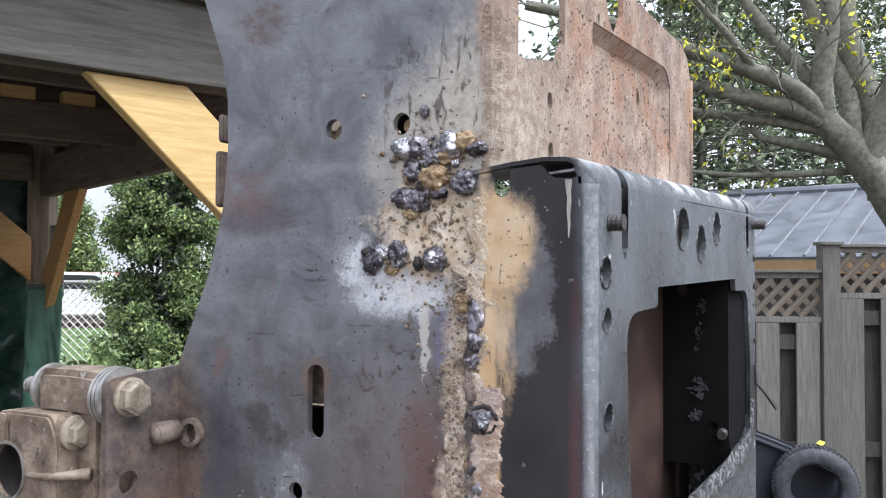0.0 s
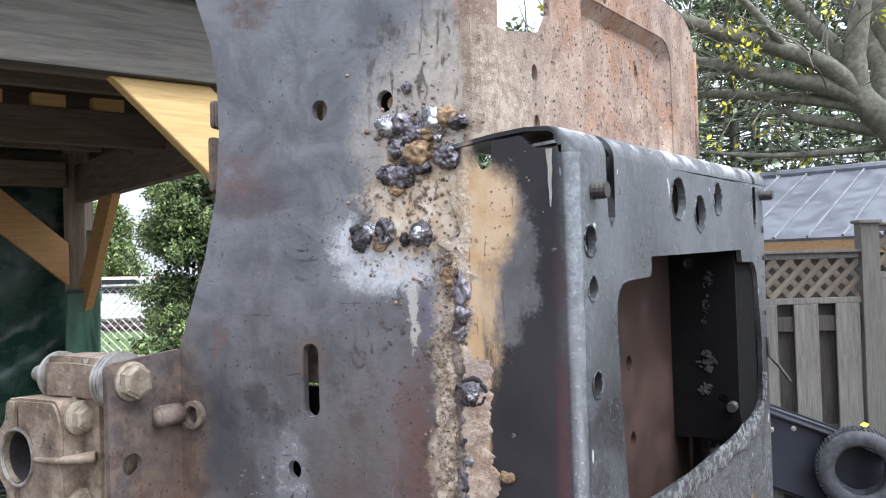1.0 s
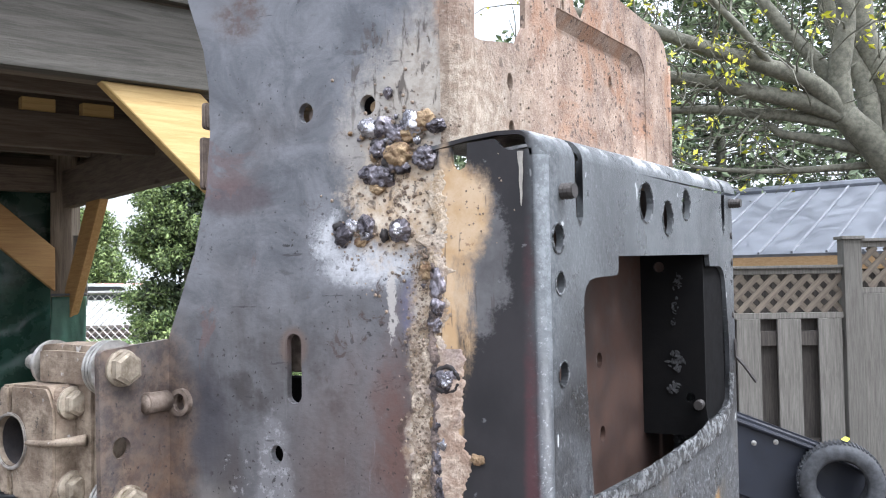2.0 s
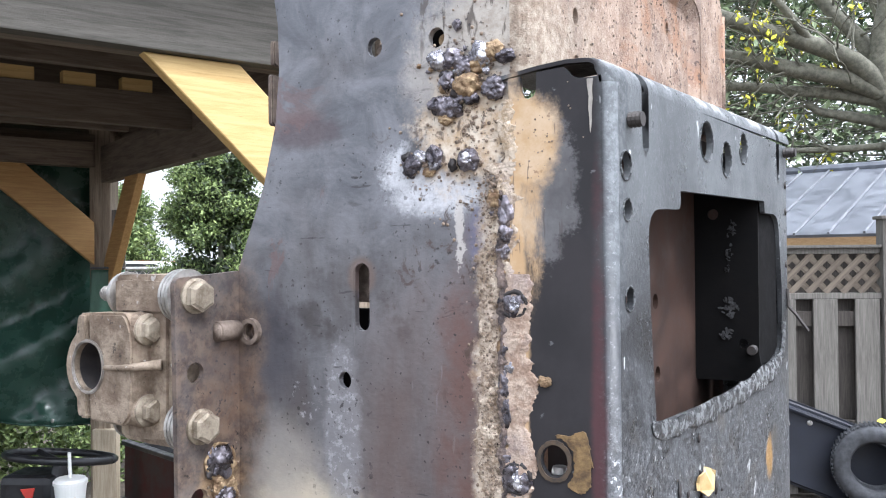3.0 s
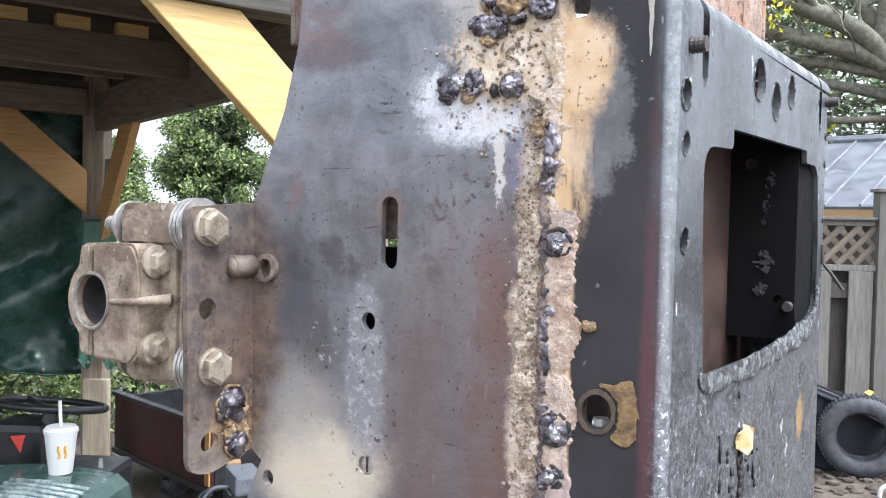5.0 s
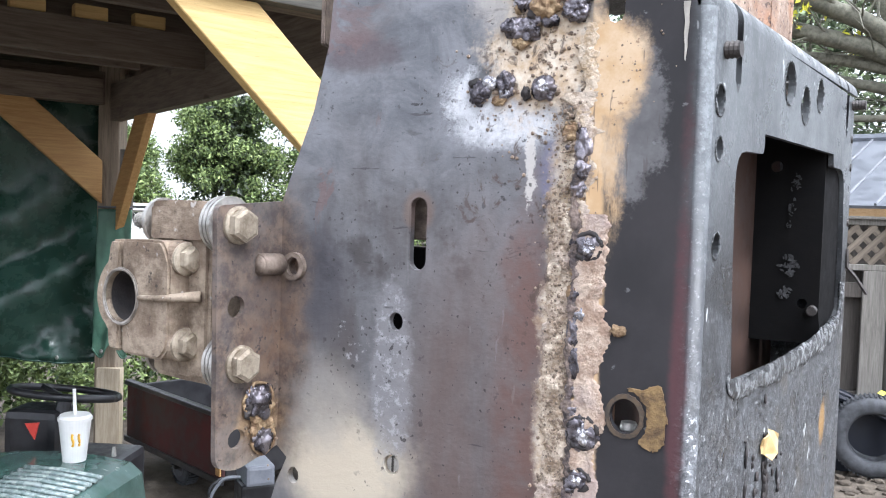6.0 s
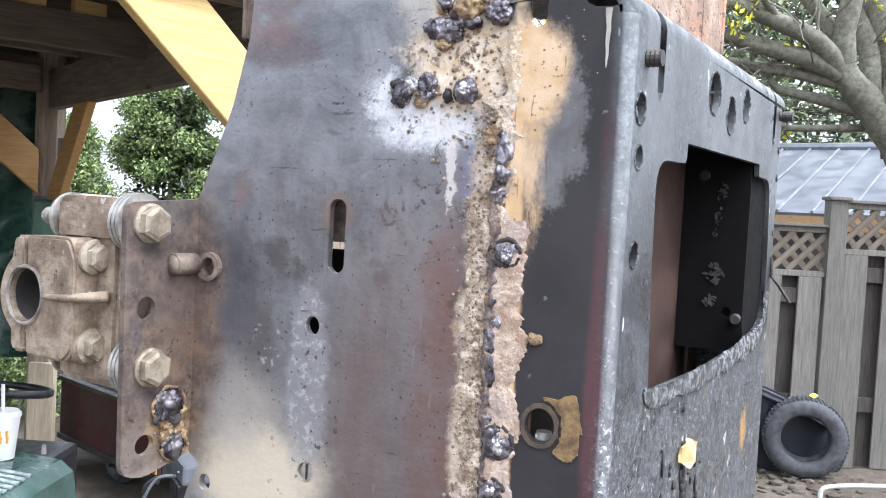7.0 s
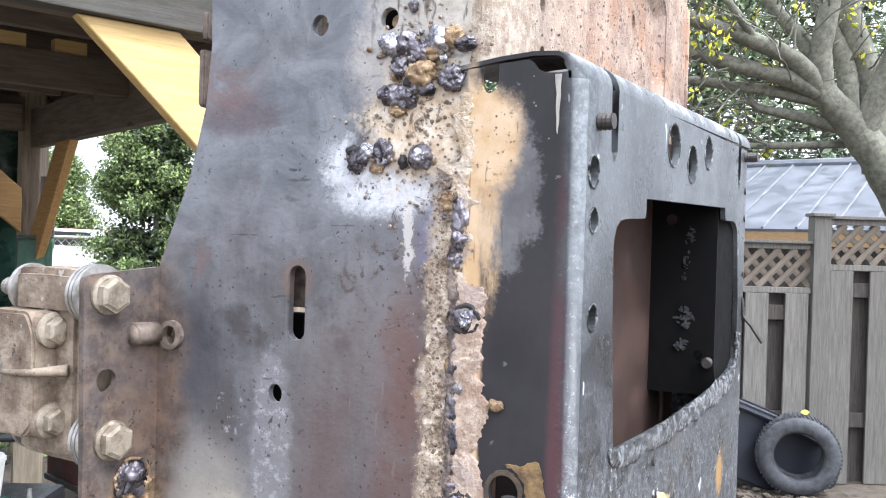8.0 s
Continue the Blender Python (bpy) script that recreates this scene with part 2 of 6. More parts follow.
    m.bump(m.math("ADD", m.noise(260, 6, 0.7), m.math("MULTIPLY", m.noise(60, 4), 0.7)), 0.22, 0.0010)
    return m.mat


def box_steel():
    """Black greasy chassis paint with pale specks, a tan scorch on the front wall and a dull red strip at the corner."""
    m = Nodes("greasy_black_paint", 0.4, 0.0, 0.5)
    mid = m.noise(45, 7, 0.68)
    c = m.mix(m.ramp(mid, 0.35, 0.7), (0.020, 0.021, 0.0235), (0.052, 0.055, 0.060))
    # greyer tone paints the sky's sheen above the window, coarse greasy grit below it
    upper = m.spot((0.02, 0.15, 1.745), (0.12, 0.40, 0.088), 0.9, 0.3, 18)
    c = m.mix(m.math("MULTIPLY", upper, m.ramp(m.noise(20, 6, 0.68, m.stretch(1, 1, 0.5)), 0.30, 0.66, 0.35, 0.95)), c, (0.118, 0.127, 0.134))
    c = m.mix(m.math("MULTIPLY", upper, m.ramp(m.noise(62, 6, 0.7, m.stretch(1, 1, 0.6), 0.6), 0.56, 0.66, 0, 0.55)), c, (0.040, 0.043, 0.047))
    low = m.spot((0.02, 0.12, 1.49), (0.12, 0.30, 0.115), 0.5, 0.3, 30)
    grit = m.noise(520, 5, 0.75)
    c = m.mix(m.math("MULTIPLY", low, m.ramp(m.noise(210, 6, 0.75), 0.52, 0.62, 0, 0.7)), c, (0.014, 0.014, 0.016))
    c = m.mix(m.math("MULTIPLY", low, m.ramp(m.noise(330, 6, 0.75), 0.42, 0.60, 0, 0.75)), c, (0.145, 0.152, 0.162))
    c = m.mix(m.ramp(grit, 0.57, 0.65, 0, 0.42), c, (0.32, 0.335, 0.35))
    c = m.mix(m.math("MULTIPLY", low, m.ramp(m.noise(410, 4, 0.7, m.stretch(1, 1, 1, (5, 0, 0))), 0.60, 0.65, 0, 0.85)), c, (0.50, 0.515, 0.53))
    dirt = m.math("MULTIPLY", low, m.ramp(m.noise(26, 5, 0.65), 0.52, 0.68, 0, 0.45))
    c = m.mix(dirt, c, (0.10, 0.085, 0.062))
    chip = m.ramp(m.noise(95, 3, 0.5, m.stretch(1, 1, 0.55)), 0.705, 0.722)
    c = m.mix(m.math("MULTIPLY", chip, 0.9), c, (0.58, 0.60, 0.61))
    # highlight on the rounded near edge, painted as a paler speckled band
    edge = m.spot((0.001, 0.003, 1.725), (0.0085, 0.009, 0.085), 0.8, 0.5, 40, None, 0.3)
    c = m.mix(m.math("MULTIPLY", edge, 0.38), c, m.mix(m.ramp(m.noise(230, 6, 0.72), 0.40, 0.62), (0.055, 0.065, 0.072), (0.21, 0.225, 0.24)))
    rim = m.math("MULTIPLY", m.spot((0.012, 0.13, 1.748), (0.05, 0.20, 0.008), 0.8, 0.7, 60), m.ramp(m.noise(60, 6, 0.7), 0.48, 0.58))
    c = m.mix(m.math("MULTIPLY", rim, 0.9), c, (0.56, 0.57, 0.58))
    # front wall: smooth charcoal, with a soft dull red strip towards the corner
    wall = m.spot((-0.0255, -0.002, 1.55), (0.0205, 0.0035, 0.6), 0.4, 0.2, 40)
    wc = m.mix(m.ramp(mid, 0.3, 0.7), (0.011, 0.0100, 0.0118), (0.024, 0.022, 0.0248))
    wc = m.mix(m.ramp(m.noise(22, 5, 0.6, m.stretch(1.2, 1, 0.5)), 0.45, 0.68, 0, 0.5), wc, (0.033, 0.029, 0.0315))
    wc = m.mix(m.ramp(m.noise(130, 4, 0.6, m.stretch(0.5, 1, 1)), 0.67, 0.70, 0, 0.6), wc, (0.17, 0.17, 0.18))
    c = m.mix(wall, c, wc)
    c = m.mix(m.math("MULTIPLY", m.spot((-0.0075, 0.0, 1.59), (0.0032, 0.006, 0.085), 1.0, 0.7, 40, None, 0.3), 0.6), c, (0.105, 0.036, 0.042))
    # burnt clean round the seam: a grey bloom with a ragged rim, sandy scorch within
    halo = m.spot((-0.035, 0, 1.694), (0.0190, 0.02, 0.0335), 0.26, 0.45, 70, None, 0.25)
    c = m.mix(m.math("MULTIPLY", halo, m.ramp(m.noise(40, 5, 0.65), 0.32, 0.66, 0.40, 0.85)), c, (0.175, 0.172, 0.178))
    tan = m.math("MAXIMUM", m.spot((-0.0405, 0, 1.7125), (0.0172, 0.02, 0.0215), 0.45, 0.42, 55, None, 0.15), m.math("MULTIPLY", m.spot((-0.0385, 0, 1.674), (0.0068, 0.02, 0.030), 0.7, 0.6, 60, None, 0.3), m.ramp(m.noise(120, 5, 0.7, m.stretch(1.6, 1, 0.45)), 0.36, 0.60, 0.12, 0.85)))
    tan = m.math("MAXIMUM", tan, m.spot((-0.044, 0, 1.60), (0.0062, 0.02, 0.13), 0.35, 0.5, 50))
    tc = m.mix(m.ramp(m.noise(60, 6, 0.7), 0.35, 0.66), (0.50, 0.335, 0.18), (0.60, 0.455, 0.305))
    tc = m.mix(m.ramp(m.noise(300, 4, 0.6), 0.64, 0.70, 0, 0.7), tc, (0.22, 0.13, 0.08))
    c = m.mix(tan, c, tc)
    scores = m.math("MULTIPLY", halo, m.ramp(m.noise(190, 2, 0.5, m.stretch(2.2, 1, 0.22)), 0.66, 0.70, 0, 0.6))
    c = m.mix(scores, c, (0.075, 0.065, 0.06))
    rust = m.spot((0.03, 0.238, 1.535), (0.02, 0.008, 0.012), 0.7, 0.5, 60, None, 0.4)
    c = m.mix(m.math("MULTIPLY", rust, 0.8), c, (0.38, 0.22, 0.07))
    # shade inside the two saw cuts, painted near black on their faces
    cut = m.math("MAXIMUM", m.spot((0.002, 0.0325, 1.728), (0.03, 0.0046, 0.0215), 0.12, 0.1, 90), m.spot((0.036, 0.2693, 1.73), (0.03, 0.0043, 0.020), 0.12, 0.1, 90))
    c = m.mix(cut, c, (0.006, 0.006, 0.007))
    m.colour(c)
    m.rough(m.ramp(m.math("ADD", mid, m.math("MULTIPLY", m.math("MAXIMUM", m.math("MAXIMUM", tan, wall), edge), 0.35)), 0.3, 0.9, 0.24, 0.74))
    grain = m.math("ADD", m.math("MULTIPLY", m.noise(340, 5, 0.7), m.math("ADD", 0.35, low)), m.math("MULTIPLY", m.noise(70, 4), 0.5))
    m.bump(m.math("MULTIPLY", grain, m.math("SUBTRACT", 1.08, wall)), 0.5, 0.0020)
    return m.mat


def rusty_steel():
    m = Nodes("rusted_steel", 0.82)
    a = m.noise(60, 7, 0.7)
    fine = m.noise(380, 6, 0.75)
    c = m.mix(m.ramp(a, 0.32, 0.68), (0.21, 0.135, 0.098), (0.46, 0.345, 0.265))
    c = m.mix(m.ramp(fine, 0.5, 0.70, 0, 0.75), c, (0.56, 0.47, 0.39))
    c = m.mix(m.ramp(m.noise(17, 5, 0.65, None, 0.6), 0.50, 0.64, 0, 0.65), c, (0.36, 0.185, 0.10))
    c = m.mix(m.ramp(m.noise(30, 5, 0.65, m.stretch(1, 1, 0.4)), 0.52, 0.70, 0, 0.5), c, (0.20, 0.165, 0.15))
    c = m.mix(m.ramp(m.noise(240, 4, 0.6), 0.57, 0.65, 0, 0.85), c, (0.065, 0.042, 0.036))
    pale = m.spot((-0.036, 0.01, 1.752), (0.03, 0.052, 0.036), 1.4, 1.0, 46, None, 0.4)
    c = m.mix(m.math("MULTIPLY", pale, 0.8), c, m.mix(m.ramp(m.noise(200, 6, 0.7), 0.38, 0.62), (0.27, 0.21, 0.155), (0.50, 0.43, 0.345)))
    m.colour(c)
    m.bump(m.math("ADD", fine, m.math("MULTIPLY", a, 0.8)), 0.7, 0.0024)
    return m.mat


def wood(name, dark, pale, rough=0.75, axis=0, gain=1.0):
    m = Nodes(name, rough)
    s = [14.0, 14.0, 14.0]
    s[axis] = 0.9
    g = m.noise(6, 8, 0.7, m.stretch(*s), 0.5)
    g2 = m.noise(22, 6, 0.7, m.stretch(*s))
    c = m.mix(m.ramp(g, 0.3, 0.7), dark, pale)
    c = m.mix(m.ramp(g2, 0.55, 0.72, 0, 0.5), c, tuple(v * 0.45 for v in dark))
    knot = m.ramp(m.noise(5.5, 2, 0.4, m.stretch(*[1.6 if k != axis else 0.9 for k in range(3)])), 0.72, 0.78)
    c = m.mix(m.math("MULTIPLY", knot, 0.7), c, tuple(v * 0.3 for v in dark))
    c = m.mix(m.math("MULTIPLY", m.random(), 0.35), c, tuple(v * 0.6 for v in dark))
    m.colour(c)
    m.bump(m.math("ADD", g2, g), 0.35 * gain, 0.003)
    return m.mat


def leafy(name, dark, pale, rough=0.55):
    m = Nodes(name, rough)
    m.colour(m.mix(m.island(), dark, pale))
    m.b.inputs["Subsurface Weight"].default_value = 0.0
    return m.mat


STEEL, BOX, RUST = plate_steel(), box_steel(), rusty_steel()
# brown primer, its colour darkened for the shade inside the box
INNER = simple("shade_dark_inner_primer", (0.026, 0.0125, 0.008), (0.056, 0.0265, 0.0165), 40, 0.8, bump=0.15, dist=0.001)
# black of the sooty bracket, also of the sheets added for shade
BLACKPL = simple("soot_and_shade_black", (0.004, 0.004, 0.0045), (0.010, 0.0095, 0.0095), 60, 0.85, bump=0.3, dist=0.001)
BLACKPL.node_tree.nodes["Principled BSDF"].inputs["Specular IOR Level"].default_value = 0.12
CHALK = simple("chalky_residue", (0.006, 0.006, 0.006), (0.10, 0.10, 0.105), 330, 0.9)
WELD = simple("weld_metal", (0.020, 0.017, 0.022), (0.36, 0.335, 0.37), 120, 0.30, 0.75, 0.6, 0.0014)
WELDB = simple("bright_weld_metal", (0.13, 0.125, 0.145), (0.80, 0.79, 0.83), 130, 0.24, 0.75, 0.6, 0.0014)
SOOT = simple("burnt_black_rim", (0.015, 0.013, 0.014), (0.05, 0.042, 0.04), 160, 0.7, 0, 0.5, 0.001)
# white glints on the melted edges are painted into the mottling
MELT = simple("melted_edge_with_glints", (0.012, 0.012, 0.014), (0.42, 0.435, 0.45), 230, 0.24, 0.3, 1.0, 0.004)
SLAG = simple("tan_weld_slag", (0.16, 0.09, 0.045), (0.50, 0.37, 0.22), 190, 0.8, 0.0, 0.7, 0.002)
SPATTER = simple("weld_spatter", (0.07, 0.05, 0.04), (0.26, 0.20, 0.15), 700, 0.5, 0.2, 0.2, 0.001, per="island")
CASTN = Nodes("dirty_cast_iron", 0.75, 0.15)
f1, f2 = CASTN.noise(70, 7, 0.7), CASTN.noise(24, 5, 0.6)
cc = CASTN.mix(CASTN.ramp(f1, 0.32, 0.68), (0.13, 0.094, 0.066), (0.41, 0.335, 0.255))
cc = CASTN.mix(CASTN.ramp(f2, 0.46, 0.66, 0, 0.75), cc, (0.12, 0.078, 0.052))
cc = CASTN.mix(CASTN.ramp(CASTN.noise(240, 5, 0.7), 0.60, 0.68, 0, 0.85), cc, (0.04, 0.033, 0.028))
cc = CASTN.mix(CASTN.ramp(CASTN.noise(150, 4, 0.6), 0.64, 0.70, 0, 0.7), cc, (0.58, 0.56, 0.54))
CASTN.colour(cc)
CASTN.bump(CASTN.math("ADD", f1, CASTN.noise(300, 6, 0.7)), 0.6, 0.0016)
CAST = CASTN.mat
ZINC = simple("zinc_plated_steel", (0.33, 0.32, 0.30), (0.62, 0.60, 0.57), 160, 0.42, 0.7, 0.3, 0.0006)
ZINCD = simple("dull_plated_bolt", (0.17, 0.135, 0.095), (0.46, 0.40, 0.315), 150, 0.58, 0.35, 0.6, 0.0012)
STUB = simple("brown_rusty_steel", (0.10, 0.075, 0.06), (0.30, 0.24, 0.195), 120, 0.7, 0.15, 0.5, 0.001)
DARKST = simple("dark_oiled_steel", (0.03, 0.028, 0.027), (0.09, 0.08, 0.075), 120, 0.5, 0.4, 0.3, 0.0008)
GREYBEAM = wood("weathered_grey_timber", (0.055, 0.051, 0.042), (0.115, 0.107, 0.092), 0.8)
DARKWOOD = wood("dark_aged_timber", (0.11, 0.085, 0.065), (0.23, 0.185, 0.145), 0.85)
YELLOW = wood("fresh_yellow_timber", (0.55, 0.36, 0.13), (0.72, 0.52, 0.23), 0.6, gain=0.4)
# yellow timber toned darker and more orange for shade; also the cart strip
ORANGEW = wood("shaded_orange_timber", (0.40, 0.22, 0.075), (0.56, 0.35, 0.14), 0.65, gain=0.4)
POSTWOOD = wood("brown_post_timber", (0.18, 0.14, 0.10), (0.40, 0.33, 0.25), 0.8, 2)
PALEW = wood("pale_new_timber", (0.36, 0.29, 0.20), (0.58, 0.50, 0.38), 0.75, 2)
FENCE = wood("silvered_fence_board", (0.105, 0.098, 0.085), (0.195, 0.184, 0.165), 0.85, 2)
# silvered board darkened for shade between fence boards; also the shed wall
FENCED = wood("darkened_fence_board", (0.035, 0.030, 0.026), (0.085, 0.074, 0.063), 0.85, 2)
LATTICE = wood("lattice_strip", (0.105, 0.085, 0.064), (0.215, 0.18, 0.14), 0.85)
TARP = simple("green_tarpaulin", (0.022, 0.058, 0.043), (0.036, 0.088, 0.065), 12, 0.27, 0, 0.25, 0.01)
# tarpaulin green paled to paint the light shining through it
TARPL = simple("lit_through_tarpaulin", (0.05, 0.13, 0.09), (0.09, 0.19, 0.13), 14, 0.4, 0, 0.25, 0.01)
BARK = simple("grey_bark", (0.105, 0.103, 0.077), (0.26, 0.255, 0.20), 26, 0.9, 0, 0.6, 0.01)
ROOFM = simple("grey_roof_metal", (0.15, 0.16, 0.185), (0.24, 0.255, 0.285), 5, 0.5, 0.3, 0.05, 0.005)
SEAMM = simple("pale_roof_seam", (0.19, 0.20, 0.225), (0.29, 0.30, 0.325), 8, 0.5, 0.2, 0.05, 0.004)
FASCIA = wood("ochre_fascia_board", (0.33, 0.20, 0.09), (0.47, 0.31, 0.16), 0.7)
RUBBER = simple("dusty_tyre_rubber", (0.035, 0.037, 0.042), (0.10, 0.105, 0.115), 30, 0.75, 0, 0.3, 0.002)
BLACKP = simple("black_plastic", (0.012, 0.012, 0.014), (0.03, 0.03, 0.034), 20, 0.4, 0, 0.1, 0.001)
NAVY = simple("dark_blue_paint", (0.007, 0.009, 0.016), (0.018, 0.022, 0.035), 9, 0.6, 0, 0.1, 0.002)
HOOD = simple("dark_green_paint", (0.05, 0.105, 0.09), (0.095, 0.17, 0.15), 10, 0.16, 0, 0.06, 0.001)
# sky reflected along the louvres is put into this paler green
LOUVRE = simple("sky_sheen_green_paint", (0.16, 0.23, 0.22), (0.42, 0.48, 0.47), 40, 0.25, 0.1, 0.1, 0.001)
REDP = simple("faded_dark_red_paint", (0.010, 0.008, 0.008), (0.085, 0.012, 0.011), 4.5, 0.6, 0, 0.1, 0.002)
REDB = simple("bright_red_plastic", (0.50, 0.04, 0.03), (0.60, 0.06, 0.04), 20, 0.4)
WHITEP = simple("white_paper_cup", (0.78, 0.78, 0.76), (0.84, 0.84, 0.82), 20, 0.5, 0, 0, 0)
LOGO = simple("amber_print", (0.75, 0.42, 0.03), (0.80, 0.48, 0.05), 20, 0.5, 0, 0, 0)
GREYP = simple("grey_plastic", (0.11, 0.12, 0.14), (0.17, 0.18, 0.205), 20, 0.5)
EARTH = simple("dry_earth_and_gravel", (0.06, 0.047, 0.035), (0.15, 0.125, 0.097), 9, 0.95, 0, 0.8, 0.03)
LEAFD = leafy("dark_conifer_leaf", (0.06, 0.09, 0.05), (0.30, 0.37, 0.20))
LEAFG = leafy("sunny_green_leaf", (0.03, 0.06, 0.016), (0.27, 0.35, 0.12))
# cedar leaf darkened to paint the shade inside the crown
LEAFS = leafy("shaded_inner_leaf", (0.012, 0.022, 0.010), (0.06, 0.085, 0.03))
LEAFY = leafy("yellow_spring_leaf", (0.55, 0.56, 0.03), (0.75, 0.72, 0.06))
DRYLEAF = simple("dry_curled_leaf", (0.55, 0.36, 0.14), (0.72, 0.56, 0.30), 120, 0.7)


# ---- mesh helpers ----
def at_rest(ob):
    """An object's place in the world, worked out from its parents."""
    m = ob.matrix_basis if ob.parent is None else ob.matrix_parent_inverse @ ob.matrix_basis
    return m if ob.parent is None else at_rest(ob.parent) @ m


def part(name, bm, mat, parent=None, label="", smooth=False, m=None):
    me = bpy.data.meshes.new(name)
    bmesh.ops.recalc_face_normals(bm, faces=bm.faces)
    bm.to_mesh(me)
    bm.free()
    if smooth:
        me.polygons.foreach_set("use_smooth", [True] * len(me.polygons))
    me.materials.append(mat)
    ob = new(name, me)
    if m is not None:
        ob.matrix_basis = m
    if parent is not None:
        ob.parent = parent
        ob.matrix_parent_inverse = at_rest(parent).inverted()
    if label:
        ob["label"] = label
    return ob


def raw(name, verts, faces, mat, parent=None, label=""):
    me = bpy.data.meshes.new(name)
    me.from_pydata([tuple(v) for v in verts], [], faces)
    me.materials.append(mat)
    ob = new(name, me)
    if parent is not None:
        ob.parent = parent
        ob.matrix_parent_inverse = parent.matrix_world.inverted() if parent.type == "EMPTY" else Matrix.Identity(4)
    if label:
        ob["label"] = label
    return ob


def thing(name, at, label, category, group="", kind=""):
    e = new(name)
    e.empty_display_size = 0.05
    e.location = at
    bpy.context.view_layer.update()
    return tagged(e, label, category, group, kind)


def add_box(bm, size, m=Matrix.Identity(4), bevel=0.0):
    r = bmesh.ops.create_cube(bm, size=1.0, matrix=m @ Matrix.Diagonal((*size, 1)))
    if bevel:
        es = {e for v in r["verts"] for e in v.link_edges}
        bmesh.ops.bevel(bm, geom=list(es), offset=bevel, segments=2, affect="EDGES", profile=0.6)
    return bm


def add_cyl(bm, p0, p1, r0, r1=None, seg=16, caps=True):
    p0, p1 = Vector(p0), Vector(p1)
    d = p1 - p0
    m = Matrix.Translation((p0 + p1) / 2) @ d.to_track_quat("Z", "Y").to_matrix().to_4x4()
    bmesh.ops.create_cone(bm, cap_ends=caps, segments=seg, radius1=r0, radius2=r0 if r1 is None else r1, depth=d.length, matrix=m)
    return bm


def add_plate(bm, outline, holes, thick, m):
    """A plate with holes: outline and holes in (u, v); it lies from 0 to -thick along m's third axis."""
    tmp = bmesh.new()
    for loop in (outline, *holes):
        vs = [tmp.verts.new((u, v, 0)) for u, v in loop]
        for a, b in zip(vs, vs[1:] + vs[:1]):
            tmp.edges.new((a, b))
    bmesh.ops.triangle_fill(tmp, use_beauty=True, use_dissolve=False, edges=tmp.edges[:], normal=(0, 0, 1))
    r = bmesh.ops.extrude_face_region(tmp, geom=tmp.faces[:])
    bmesh.ops.translate(tmp, verts=[v for v in r["geom"] if isinstance(v, bmesh.types.BMVert)], vec=(0, 0, -thick))
    bmesh.ops.transform(tmp, matrix=m, verts=tmp.verts[:])
    me = bpy.data.meshes.new("tmp")
    tmp.to_mesh(me)
    tmp.free()
    bm.from_mesh(me)
    bpy.data.meshes.remove(me)
    return bm


def ring(cx, cy, rx, ry=None, n=20):
    ry = rx if ry is None else ry
    return [(cx + rx * math.cos(2 * math.pi * k / n), cy + ry * math.sin(2 * math.pi * k / n)) for k in range(n)]


def stadium(cx, cy, w, h, n=8):
    r, s = w / 2, (h - w) / 2
    return [(cx + r * math.cos(a), cy + s + r * math.sin(a)) for a in [math.pi * k / n for k in range(n + 1)]] + \
           [(cx + r * math.cos(a), cy - s + r * math.sin(a)) for a in [math.pi + math.pi * k / n for k in range(n + 1)]]


def rounded(pts, r, n=4):
    """Cuts the corners of a closed outline with arcs of about r; r may be a list."""
    out = []
    for i, p in enumerate(pts):
        a, b, c = Vector(pts[i - 1]), Vector(p), Vector(pts[(i + 1) % len(pts)])
        rr = r[i] if isinstance(r, (list, tuple)) else r
        rr = min(rr, (a - b).length * 0.45, (c - b).length * 0.45)
        if rr <= 0:
            out.append(tuple(b))
            continue
        s, e = b + (a - b).normalized() * rr, b + (c - b).normalized() * rr
        for k in range(n + 1):
            t = k / n
            out.append(tuple(s * (1 - t) ** 2 + b * 2 * t * (1 - t) + e * t * t))
    return out


def axes(o, u, v):
    """A matrix with origin o, first axis u and second axis v."""
    u, v = Vector(u).normalized(), Vector(v).normalized()
    w = u.cross(v)
    return Matrix(((u.x, v.x, w.x, o[0]), (u.y, v.y, w.y, o[1]), (u.z, v.z, w.z, o[2]), (0, 0, 0, 1)))


def tube(bm, pts, radii, seg=8, wob=0.0, freq=30.0, squash=(1, 1, 1)):
    """A closed tube along pts, uneven by wob."""
    pts = [Vector(p) for p in pts]
    rings = []
    for i, p in enumerate(pts):
        d = (pts[min(i + 1, len(pts) - 1)] - pts[max(i - 1, 0)]).normalized()
        q = d.to_track_quat("Z", "Y")
        r = radii[i] if isinstance(radii, (list, tuple)) else radii
        vs = []
        for k in range(seg):
            a = 2 * math.pi * k / seg
            o = q @ Vector((math.cos(a), math.sin(a), 0))
            rr = r * (1 + wob * noise.noise((p + o * r * 2) * freq))
            vs.append(bm.verts.new(p + Vector(o[j] * squash[j] for j in range(3)) * rr))
        rings.append(vs)
    for a, b in zip(rings, rings[1:]):
        for k in range(seg):
            bm.faces.new((a[k], a[(k + 1) % seg], b[(k + 1) % seg], b[k]))
    bm.faces.new(rings[0][::-1])
    bm.faces.new(rings[-1])
    return bm


